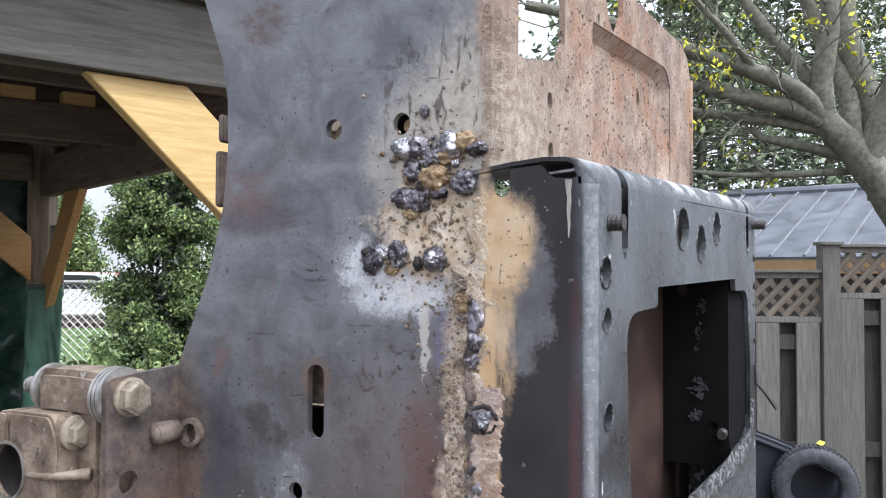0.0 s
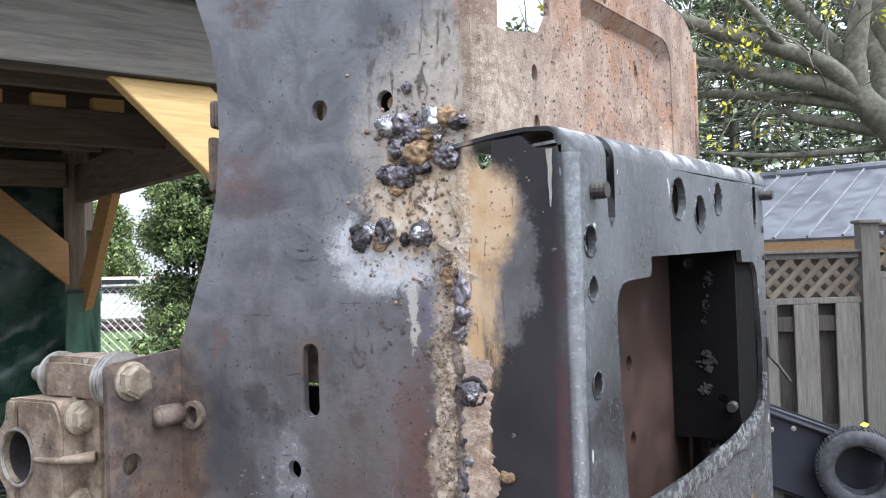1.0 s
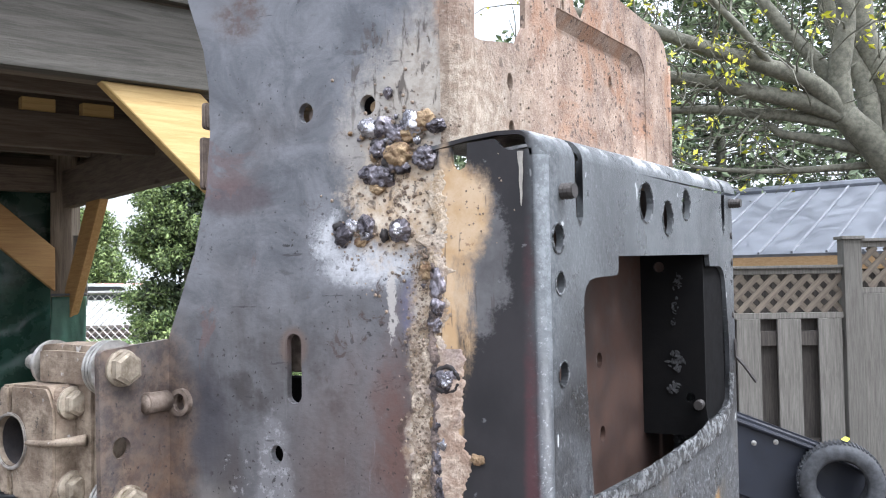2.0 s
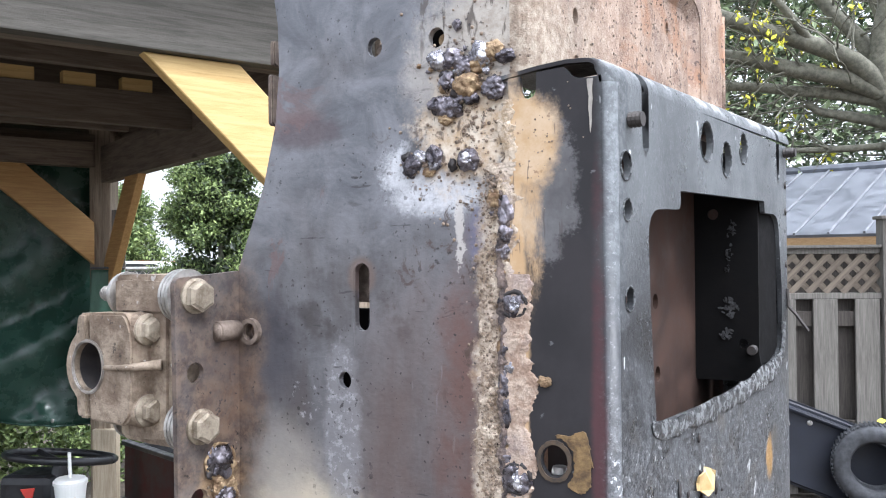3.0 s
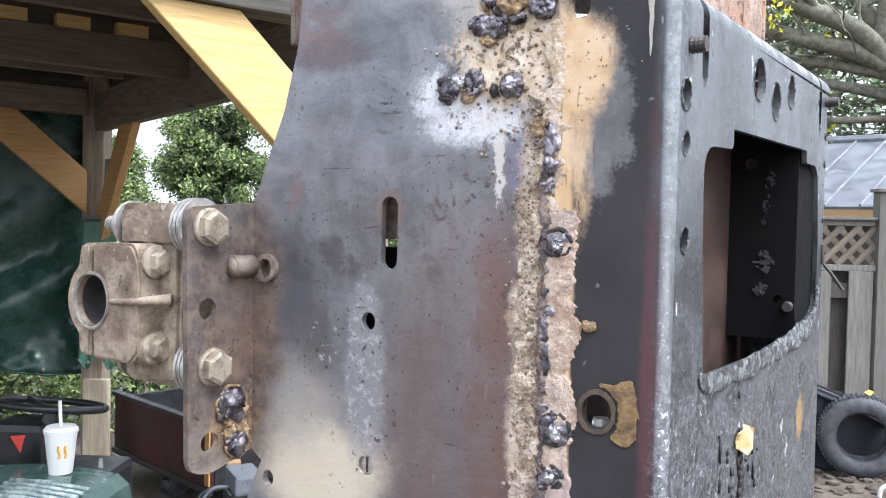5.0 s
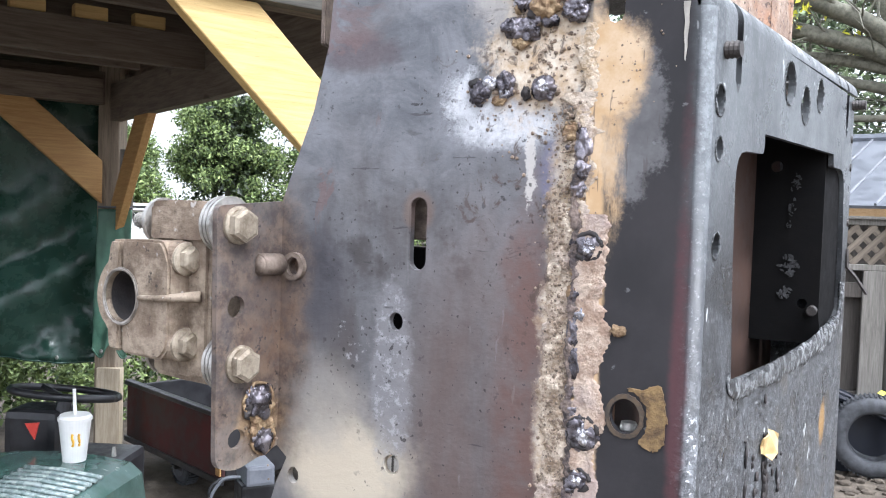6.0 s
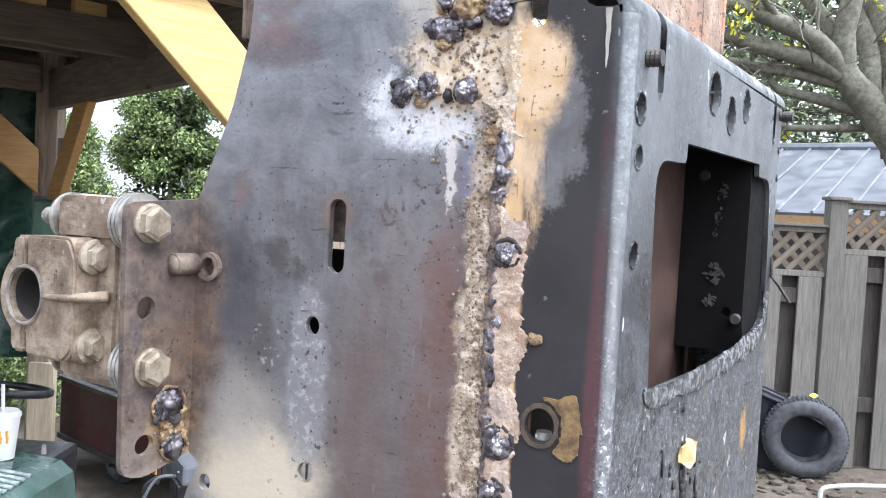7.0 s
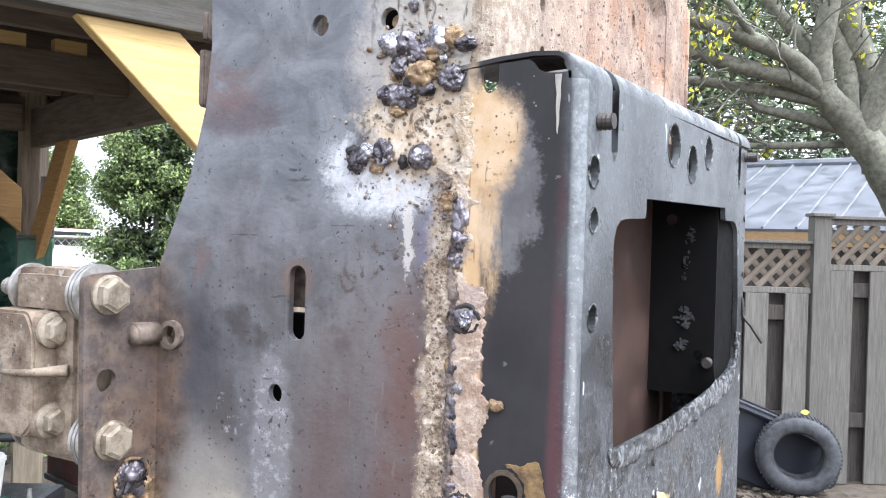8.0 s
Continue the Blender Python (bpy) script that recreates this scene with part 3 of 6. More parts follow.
def spline(pts, n=8):
    """Points of a smooth curve through pts."""
    pts = [Vector(p) for p in pts]
    out = []
    for i in range(len(pts) - 1):
        a, b, c, d = pts[max(i - 1, 0)], pts[i], pts[i + 1], pts[min(i + 2, len(pts) - 1)]
        for k in range(n):
            t = k / n
            out.append(0.5 * ((2 * b) + (c - a) * t + (2 * a - 5 * b + 4 * c - d) * t * t + (3 * b - a - 3 * c + d) * t ** 3))
    return out + [pts[-1]]


def lump(bm, at, size, wob=0.35, freq=90.0, sub=3):
    r = bmesh.ops.create_icosphere(bm, subdivisions=sub, radius=1.0)
    off = Vector((random.random() * 9, random.random() * 9, random.random() * 9))
    for v in r["verts"]:
        d = v.co.copy()
        k = 1 + wob * noise.noise(d * 1.5 + off) + wob * 0.4 * noise.noise(d * 3.2 + off) + wob * 0.1 * noise.noise(d * 7.0 + off)
        if sub > 4:
            k += 0.16 * abs(noise.noise(d * 2.6 - off)) + 0.10 * abs(noise.noise(d * 5.5 + off)) + 0.05 * abs(noise.noise(d * 12.0 + off)) - 0.10
        v.co = Vector(at) + Vector((d.x * size[0], d.y * size[1], d.z * size[2])) * k
    return bm


def hexhead(bm, c, axis, af, h, flange=0.0):
    """A hexagon bolt head that stands h proud of c along axis, with a round flange under it."""
    c, a = Vector(c), Vector(axis).normalized()
    if flange:
        add_cyl(bm, c, c + a * h * 0.22, flange, flange, 28)
        add_cyl(bm, c + a * h * 0.22, c + a * h * 0.36, flange, af * 0.56, 28)
    add_cyl(bm, c, c + a * h * 0.86, af / 1.732, af / 1.732, 6)
    add_cyl(bm, c + a * h * 0.86, c + a * h, af / 1.80, af / 2.25, 6)
    add_cyl(bm, c + a * h * 0.985, c + a * h * 1.01, af * 0.40, af * 0.38, 20)
    return bm


# ---- the yard's axes: right and ahead of the first view ----
E0, RR, FF = Vector((0.075, -0.317, 0)), Vector((0.9167, 0.3995, 0)), Vector((-0.3995, 0.9167, 0))


def W(r, f, z):
    return E0 + RR * r + FF * f + Vector((0, 0, z))


def timber(name, p0, p1, w, h, mat, parent, label="", up=(0, 0, 1), bevel=0.004):
    """A sawn timber from p0 to p1, w thick and h high, its length along the mesh's own first axis."""
    p0, p1 = Vector(p0), Vector(p1)
    d = (p1 - p0).normalized()
    side = Vector(up).cross(d).normalized()
    m = axes((p0 + p1) / 2, d, side)
    bm = add_box(bmesh.new(), ((p1 - p0).length, w, h), bevel=bevel)
    return part(name, bm, mat, parent, label, m=m)


# ---- ground ----
bm = bmesh.new()
bmesh.ops.create_grid(bm, x_segments=150, y_segments=150, size=12)
for v in bm.verts:
    v.co.z = 0.02 * noise.noise(v.co * 0.9) + 0.012 * noise.noise(v.co * 3.7)
far = [bm.verts.new((x, y, -0.02)) for x, y in ((-400, -400), (400, -400), (400, 400), (-400, 400))]
cor = sorted((v for v in bm.verts if abs(abs(v.co.x) - 12) < 1e-4 and abs(abs(v.co.y) - 12) < 1e-4), key=lambda v: math.atan2(v.co.y, v.co.x))
for k in range(4):
    bm.faces.new((cor[k], far[k], far[(k + 1) % 4], cor[(k + 1) % 4]))
tagged(part("ground", bm, EARTH, m=pose(0, 0, G)), "bare brown yard earth with gravel", "ground", kind="structure")

# ---- the tractor frame, stood on its end ----
frame_thing = thing("tractor_frame", (-0.08, 0.15, G), "torch-cut grey steel tractor frame standing on end", "machine frame")
SK = 0.135                    # the box's side wall runs back at a slight angle
T = 0.003


def side(y, z, out=0.0):
    """A point of the box's side wall."""
    return Vector((SK * y + out, y, z))


# left plate
left = [(-0.046, 1.872), (-0.192, 1.872), (-0.1865, 1.835), (-0.179, 1.814), (-0.173, 1.798), (-0.1700, 1.779), (-0.1695, 1.757), (-0.1720, 1.73), (-0.1795, 1.700),
        (-0.196, 1.6585), (-0.196, 1.540), (-0.190, 1.535), (-0.196, 1.522), (-0.206, 1.49), (-0.225, 1.42), (-0.225, G), (-0.046, G)]
holes = [stadium(-0.122, 1.645, 0.0082, 0.032), ring(-0.132, 1.6055, 0.0036, 0.0042), ring(-0.132, 1.541, 0.0042, 0.0045), ring(-0.114, 1.762, 0.0040, 0.0046),
         ring(-0.0815, 1.7625, 0.0040, 0.0046), ring(-0.186, 1.527, 0.0032, 0.0040), ring(-0.1875, 1.627, 0.0036, 0.0042)]
side_plate = part("side_plate", add_plate(bmesh.new(), left[::-1], holes, 0.004, axes((0, 0, 0), (1, 0, 0), (0, 0, 1))), STEEL, frame_thing, "grey scraped steel plate with scorch marks")

# flange bent forward, which carries the bearing
FA, FQ = Vector((-0.99, 0.14, 0)).normalized(), Vector((-0.14, -0.99, 0)).normalized()
FO = Vector((-0.196, 0, 0))
fl = rounded([(0, 1.6575), (0.0395, 1.6545), (0.0375, 1.5365), (0.026, 1.533), (0, 1.540)], [0, 0.004, 0.006, 0.006, 0])
fh = [ring(0.0275, 1.6088, 0.0050), ring(0.0255, 1.5479, 0.0050, 0.0046), ring(0.0275, 1.6459, 0.0040), ring(0.0235, 1.5824, 0.0040)]
flange = part("flange", add_plate(bmesh.new(), fl, fh, 0.003, axes(FO + FA * 0.003, FQ, (0, 0, 1))), STEEL, frame_thing, "rust-brown bent flange with bolt holes")


def fpt(u, z, out=0.0):
    """A point of the flange's near face, out along its normal."""
    return FO + FQ * u - FA * out + Vector((0, 0, z))


# cross panel that runs back from the plate's edge, its foremost part bent round
def panel(y, z, out=0.0):
    return Vector((-0.035 + 0.1 * y + out, y, z))


pu = Vector((0.1, 1, 0)).normalized()
k = 1 / math.sqrt(1.01)
outl = [(0.010, 1.741), (0.308, 1.741), (0.308, 1.840), (0.300, 1.852), (0.285, 1.858), (0.152, 1.858), (0.150, 1.842), (0.143, 1.832), (0.134, 1.829), (0.126, 1.833), (0.121, 1.845), (0.120, 1.860),
        (0.064, 1.866), (0.062, 1.806), (0.054, 1.796), (0.016, 1.789), (0.010, 1.789)]
field_o = rounded([(0.100, 1.744), (0.252, 1.744), (0.252, 1.8245), (0.240, 1.833), (0.100, 1.8265)], [0, 0, 0.012, 0.010, 0.004], 6)
field_i = rounded([(0.1015, 1.744), (0.243, 1.744), (0.243, 1.8185), (0.233, 1.8255), (0.1015, 1.8195)], [0, 0, 0.010, 0.009, 0.003], 6)
ph = [field_o, ring(0.044, 1.776, 0.0030, 0.0042), ring(0.045, 1.754, 0.0030, 0.0042), ring(0.11, 1.83, 0.002, 0.003)]
scale_u = lambda pts: [(u / k, v) for u, v in pts]
cross_panel = part("cross_panel", add_plate(bmesh.new(), scale_u(outl), [scale_u(h) for h in ph], 0.003, axes((-0.035, 0, 0), pu, (0, 0, 1))), RUST, frame_thing, "rust-brown pitted steel cross panel")
part("inner_panel", add_plate(bmesh.new(), scale_u([(0.010, G), (0.308, G), (0.308, 1.741), (0.010, 1.741)]), [scale_u(ring(0.153, 1.637, 0.0045)), scale_u(ring(0.156, 1.595, 0.0045))], 0.003, axes((-0.035, 0, 0), pu, (0, 0, 1))), INNER, frame_thing, "brown primed inner wall, darkened for shade")
bm = bmesh.new()
arc = [Vector((-0.0462, 0.0, 0)), Vector((-0.0420, 0.0004, 0)), Vector((-0.0385, 0.0020, 0)), Vector((-0.0360, 0.0045, 0)), Vector((-0.0347, 0.0075, 0)), Vector((-0.0340, 0.0103, 0))]
for z_low, z_top in ((G, 1.7275), (1.7425, 1.815)):
    prev = None
    for p in arc:
        n = Vector((-0.55, 0.83, 0)) * 0.0035
        cur = [bm.verts.new(p + Vector((0, 0, z)) + o) for z in (z_low, z_top) for o in (Vector(), n)]
        if prev:
            for a, b in ((0, 2), (2, 3), (3, 1), (1, 0)):
                bm.faces.new((prev[a], cur[a], cur[b], prev[b]))
        else:
            bm.faces.new((cur[0], cur[2], cur[3], cur[1]))
        prev = cur
    bm.faces.new((prev[0], prev[1], prev[3], prev[2]))
part("bend", bm, RUST, frame_thing, smooth=False)
# pressed field, set back behind a sloping step
bm = bmesh.new()
lo = [bm.verts.new(panel(u, v, -0.0006)) for u, v in field_o]
mid_loop = [bm.verts.new(panel((2 * u + p) / 3, (2 * v + q) / 3, -0.0022)) for (u, v), (p, q) in zip(field_o, field_i)]
hi = [bm.verts.new(panel(u, v, -0.0062)) for u, v in field_i]
for a, b in ((lo, mid_loop), (mid_loop, hi)):
    for i in range(len(a)):
        j = (i + 1) % len(a)
        bm.faces.new((a[i], a[j], b[j], b[i]))
step = part("pressed_step", bm, RUST, cross_panel, "rounded step of the pressed field", smooth=True)
bm = bmesh.new()
add_plate(bm, scale_u(field_i), [scale_u(ring(0.2, 1.806, 0.0030, 0.0042))], 0.003, Matrix.Translation((-0.0062, 0, 0)) @ axes((-0.035, 0, 0), pu, (0, 0, 1)))
part("pressed_field", bm, RUST, cross_panel, "pitted rust-brown field with spatter")
part("edge_roll", tube(bmesh.new(), [panel(0.3085, z, -0.001) for z in (1.742, 1.79, 1.838)], 0.0028, 10), RUST, cross_panel, smooth=True)

# ---- the box in front of the panel ----
R0 = 0.0050                   # bend radius of the near edge
YF = -0.002                   # its front wall
YE = 0.300
bm = bmesh.new()
front = [(-0.046, G), (-R0, G), (-R0, 1.7375), (-0.0085, 1.7368), (-0.0150, 1.7370), (-0.0180, 1.7385), (-0.0198, 1.7412), (-0.0215, 1.7422), (-0.0333, 1.7412), (-0.0335, 1.7335), (-0.0345, 1.7312), (-0.0370, 1.7302), (-0.0395, 1.7312), (-0.0405, 1.7335), (-0.0407, 1.7402), (-0.046, 1.7398)]
add_plate(bm, front, [ring(-0.0268, 1.578, 0.0058, 0.0068)], T, axes((0, YF, 0), (1, 0, 0), (0, 0, 1)))
fw = [(0.0032, G), (YE - 0.008, G), (YE - 0.008, 1.738), (0.2730, 1.738), (0.2727, 1.714), (0.2695, 1.712), (0.2660, 1.714), (0.2657, 1.738), (0.0365, 1.736), (0.0365, 1.711), (0.0350, 1.7092), (0.0310, 1.7095), (0.0290, 1.711), (0.0285, 1.736), (0.0032, 1.736)]
win = rounded([(0.0345, 1.684), (0.0365, 1.64), (0.042, 1.5875), (0.13, 1.586), (0.222, 1.5895), (0.276, 1.598), (0.276, 1.64), (0.268, 1.690), (0.234, 1.690), (0.2325, 1.6975), (0.077, 1.6945), (0.077, 1.6855)],
              [0.014, 0, 0.003, 0, 0.02, 0.022, 0, 0.012, 0.001, 0.001, 0.001, 0.004])
wh = [win, ring(0.0100, 1.7010, 0.0052, 0.0058), ring(0.0112, 1.6825, 0.0042, 0.0045), ring(0.0128, 1.6453, 0.0045, 0.0050),
      ring(0.1175, 1.7228, 0.0098, 0.0100), ring(0.1525, 1.7165, 0.0085, 0.0095), ring(0.1865, 1.726, 0.0078, 0.0088)]
add_plate(bm, [(u * math.sqrt(1 + SK * SK), v) for u, v in fw], [[(u * math.sqrt(1 + SK * SK), v) for u, v in h] for h in wh], T, axes((0, 0, 0), (SK, 1, 0), (0, 0, 1)))
box_shell = part("box_shell", bm, BOX, frame_thing, "greasy black box section with a torch-cut window")
# torch-melted rims round the holes, their lit edges painted pale
for y, z, ry, rz in ((0.0100, 1.7010, 0.0052, 0.0058), (0.0112, 1.6825, 0.0042, 0.0045), (0.0128, 1.6453, 0.0045, 0.0050), (0.1175, 1.7228, 0.0098, 0.0100), (0.1525, 1.7165, 0.0085, 0.0095), (0.1865, 1.726, 0.0078, 0.0088)):
    pts = [side(y + ry * 1.06 * math.cos(a), z + rz * 1.06 * math.sin(a), 0.0002) for a in [2 * math.pi * i / 28 for i in range(29)]]
    part("hole_rim", tube(bmesh.new(), pts, 0.00042, 6, 0.9, 300), MELT, box_shell, smooth=True)
# rounded near edge, top flange, far edge, far wall
bm = bmesh.new()


def strip(bm, prof, z0, z1, t):
    """A bent strip: prof is a list of (point, outward normal) in plan."""
    prev = None
    for p, n in prof:
        p, n = Vector((*p, 0)), Vector((*n, 0)).normalized()
        cur = [bm.verts.new(p - n * o + Vector((0, 0, z))) for z in (z0, z1) for o in (0, t)]
        if prev:
            for a, b in ((0, 2), (2, 3), (3, 1), (1, 0)):
                bm.faces.new((prev[a], cur[a], cur[b], prev[b]))
        else:
            bm.faces.new((cur[0], cur[2], cur[3], cur[1]))
        prev = cur
    bm.faces.new((prev[0], prev[1], prev[3], prev[2]))


near = []
for i in range(9):
    a = math.pi / 2 * i / 8
    near.append(((-R0 + R0 * math.sin(a) + SK * 0.0032 * a / 1.57, YF + R0 - R0 * math.cos(a)), (math.sin(a), -math.cos(a))))
strip(bm, near, G, 1.7345, T)
farp = []
for i in range(9):
    a = math.pi / 2 * i / 8
    farp.append(((SK * (YE - 0.008) - 0.010 + 0.010 * math.cos(a), YE - 0.008 + 0.010 * math.sin(a)), (math.cos(a), math.sin(a))))
farp.append(((-0.01, YE + 0.002), (0, 1)))
strip(bm, farp, G, 1.737, T)
ob = part("box_edge", bm, BOX, frame_thing, smooth=True)
# top flange: side wall rolled over to the panel
bm = bmesh.new()


def roll(bm, y0, y1, n=30):
    prof = [(0.0, 1.7345)] + [(-0.010 + 0.010 * math.cos(math.pi / 2 * i / 8), 1.7345 + 0.0105 * math.sin(math.pi / 2 * i / 8)) for i in range(1, 9)] + [(-0.02, 1.7453), (-0.033, 1.7440), (-0.050, 1.7412)]
    inn = [(x - 0.0017 if i < 5 else x, z - (0.0017 if i >= 3 else 0.0006 * i)) for i, (x, z) in enumerate(prof)]
    loop = prof + inn[::-1]
    prev = None
    for j in range(n + 1):
        y = y0 + (y1 - y0) * j / n
        rise = 0.006 * y / 0.3
        inset = R0 - math.sqrt(max(0.0, R0 * R0 - max(0.0, R0 - (y - YF)) ** 2))
        cur = [bm.verts.new((x - inset * max(0.0, 1 + x / 0.014) + SK * max(y, 0), y, z + rise)) for x, z in loop]
        if prev:
            for i in range(len(loop)):
                bm.faces.new((prev[i], cur[i], cur[(i + 1) % len(loop)], prev[(i + 1) % len(loop)]))
        else:
            bm.faces.new(cur[::-1])
        prev = cur
    bm.faces.new(prev)


for y0, y1 in ((-0.002, 0.0285), (0.0365, 0.2657), (0.2730, 0.302)):
    roll(bm, y0, y1)
ob = part("top_flange", bm, BOX, frame_thing, "rolled top edge with two saw slits", smooth=True)
ob.modifiers.new("edges", "EDGE_SPLIT").split_angle = radians(40)
# torch-cut lip along the window's lower edge
bm = bmesh.new()
lip = [side(y, z, 0.0005) for y, z in ((0.036, 1.590), (0.045, 1.5845), (0.09, 1.5828), (0.14, 1.5832), (0.19, 1.585), (0.23, 1.588), (0.262, 1.593), (0.275, 1.603), (0.2775, 1.618))]
tube(bm, spline(lip, 14), [0.0018 + 0.0024 * min(1.0, i / 70) for i in range(113)], 16, 0.55, 75.0, (0.34, 1, 1.6))
part("cut_lip", bm, MELT, box_shell, "melted shiny torch-cut lip", smooth=True)
# inner black bracket with chalky marks, thread stub
inner_plate = part("inner_bracket", add_plate(bmesh.new(), rounded([(-0.0128, 1.583), (0.0300, 1.583), (0.0275, 1.600), (0.0275, 1.712), (-0.0128, 1.712)], 0.002), [ring(0.0, 1.690, 0.0035), ring(0.018, 1.607, 0.003)], 0.004,
                   axes((0, 0.232, 0), (1, 0, 0), (0, 0, 1))), BLACKPL, frame_thing, "sooty black inner bracket")
for cx, cz, rx, rz in ((0.0115, 1.678, 0.0030, 0.0085), (0.0100, 1.664, 0.0022, 0.004), (0.0085, 1.655, 0.0014, 0.0026), (0.0095, 1.630, 0.0052, 0.0062), (0.0075, 1.613, 0.004, 0.004)):
    bm = bmesh.new()
    rng = random.Random(int(cz * 10000))
    for i in range(46):
        r, a = math.sqrt(rng.random()), rng.uniform(0, 6.28)
        if noise.noise((cx * 700 + 2.2 * r * math.cos(a), cz * 700 + 2.2 * r * math.sin(a), 0.5)) < -0.05:
            continue
        w, tilt = rng.uniform(0.10, 0.26) * rx, rng.uniform(0, 3.14)
        ell = [(w * 1.9 * math.cos(q), w * 0.75 * math.sin(q)) for q in (0, 0.9, 1.9, 3.0, 4.1, 5.2)]
        add_plate(bm, [(cx + rx * r * math.cos(a) + u * math.cos(tilt) - v * math.sin(tilt), cz + rz * r * math.sin(a) + u * math.sin(tilt) + v * math.cos(tilt)) for u, v in ell], [], 0.0005, axes((0, 0.2315 - 0.00002 * i, 0), (1, 0, 0), (0, 0, 1)))
    part("residue_mark", bm, CHALK, inner_plate)
bm = bmesh.new()
add_cyl(bm, (0.0240, 0.231, 1.6035), (0.0240, 0.222, 1.6035), 0.0026, 0.0026, 14)
for i in range(7):
    add_cyl(bm, (0.0240, 0.2305 - i * 0.0012, 1.6035), (0.0240, 0.2297 - i * 0.0012, 1.6035), 0.0031, 0.0027, 14)
part("inner_bolt", bm, DARKST, frame_thing, "bright threaded bolt end")


# dark sheet added to stand for the shade right of the bracket
part("inner_gusset", add_box(bmesh.new(), (0.0018, 0.038, 0.118), pose(0.0296, 0.2535, 1.652, 0, 0, -11.3), 0.0005), BLACKPL, frame_thing, "added dark sheet standing in for shade")


def stud(y, z, length, r):
    bm = bmesh.new()
    n = Vector((1, -SK, 0)).normalized()
    p = side(y, z, -0.003)
    add_cyl(bm, p, p + n * length, r * 0.86, r * 0.86, 14)
    i = 0.0035
    while i < length - 0.0006:
        add_cyl(bm, p + n * i, p + n * (i + 0.0011), r, r * 0.88, 14)
        i += 0.00175
    return part("stud", bm, DARKST, box_shell, "protruding threaded stud")


stud(0.0150, 1.7205, 0.0090, 0.0036)
stud(0.2860, 1.7330, 0.0110, 0.0034)
for y, z in ((0.2885, 1.711), (0.2885, 1.693), (0.2885, 1.657)):
    bm = bmesh.new()
    add_cyl(bm, side(y, z, -0.001), side(y, z, 0.0007), 0.0028, 0.0024, 12)
    part("rivet", bm, DARKST, box_shell)
bm = bmesh.new()
tube(bm, [side(0.290, 1.640, 0.0002), side(0.290, 1.628, 0.001), side(0.2905, 1.622, 0.006), side(0.292, 1.611, 0.013)], 0.0013, 6)
part("wire_pin", bm, DARKST, frame_thing, "bent wire pin")
bm = bmesh.new()
pts = []
for a, r in [(k * 0.5, 0.006 * (1 + 0.5 * math.sin(3.1 * k))) for k in range(12)]:
    pts.append((0.104 + r * math.cos(a) * 1.9, 1.550 + r * math.sin(a) * 1.05))
add_plate(bm, pts, [], 0.0008, axes((0.0012, 0, 0), (SK, 1, 0), (0, 0, 1)))
bmesh.ops.triangulate(bm, faces=bm.faces)
for v in bm.verts:
    v.co.x += 0.006 * abs(noise.noise(v.co * 110))
tagged(part("dry_leaf", bm, DRYLEAF), "dry curled tan leaf stuck on black steel", "leaf")
# greasy run below the leaf, and clots of dirt on the box's side
for i in range(9):
    z = 1.541 - 0.0042 * i
    part("grease_clot", lump(bmesh.new(), side(0.104 + 0.002 * noise.noise((z * 300, 0, 0)), z, 0.0004), (0.0012, 0.0030 + 0.0016 * noise.noise((z * 500, 1, 0)), 0.0030), 0.6, sub=2), SOOT, frame_thing, smooth=True)
random.seed(77)
for i in range(34):
    yy, zz = 0.104 + random.gauss(0, 0.020), 1.532 + random.gauss(0, 0.016)
    rr = random.choice((0.0010, 0.0014, 0.0020, 0.0028))
    part("grease_clot", lump(bmesh.new(), side(yy, zz, 0.0002), (0.0008, rr, rr * random.uniform(0.8, 2.2)), 0.7, sub=2), SOOT, box_shell, smooth=True)
# rings and bits on the plates
bm = bmesh.new()
add_plate(bm, [(x + 0.0009 * noise.noise((x * 500, z * 500, 1)), z + 0.0009 * noise.noise((x * 500, z * 500, 6))) for x, z in ring(-0.0268, 1.578, 0.0078, 0.0088, n=40)], [ring(-0.0268, 1.578, 0.0060, 0.0070)], 0.0007, axes((0, YF - 0.0009, 0), (1, 0, 0), (0, 0, 1)))
collar = part("hole_collar", bm, simple("brown_scale", (0.045, 0.036, 0.030), (0.13, 0.092, 0.060), 190, 0.85, 0, 0.6, 0.001), frame_thing, "brown crusty ring round the hole")
bm = bmesh.new()
add_cyl(bm, (-0.0268, 0.0045, 1.5715), (-0.0268, 0.0045, 1.5745), 0.0030, 0.0030, 16)
for i in range(8):
    add_cyl(bm, (-0.0268 + 0.0008 * i - 0.0028, 0.0042, 1.5722), (-0.0268 + 0.0008 * i - 0.0022, 0.0042, 1.5722), 0.0022, 0.0018, 12)
part("bolt_end", bm, ZINC, frame_thing, "bright threaded bolt end")
bm = bmesh.new()
pts = [(-0.0275, 1.5890), (-0.0195, 1.5895), (-0.0135, 1.592), (-0.0115, 1.586), (-0.0105, 1.578), (-0.0112, 1.569), (-0.0145, 1.5655), (-0.0215, 1.5680), (-0.0188, 1.572), (-0.0178, 1.578), (-0.0188, 1.584), (-0.0225, 1.587)]
pts = [(x + 0.0010 * noise.noise((x * 900, z * 900, 2)), z + 0.0012 * noise.noise((x * 900, z * 900, 5))) for x, z in rounded(pts, 0.002, 5)]
add_plate(bm, pts, [], 0.0010, axes((0, YF - 0.0007, 0), (1, 0, 0), (0, 0, 1)))
part("tape_scrap", bm, simple("yellow_brown_crust", (0.09, 0.055, 0.028), (0.33, 0.22, 0.10), 210, 0.9, 0, 0.9, 0.001), frame_thing, "flaky yellow-brown crust patch")
bm = bmesh.new()
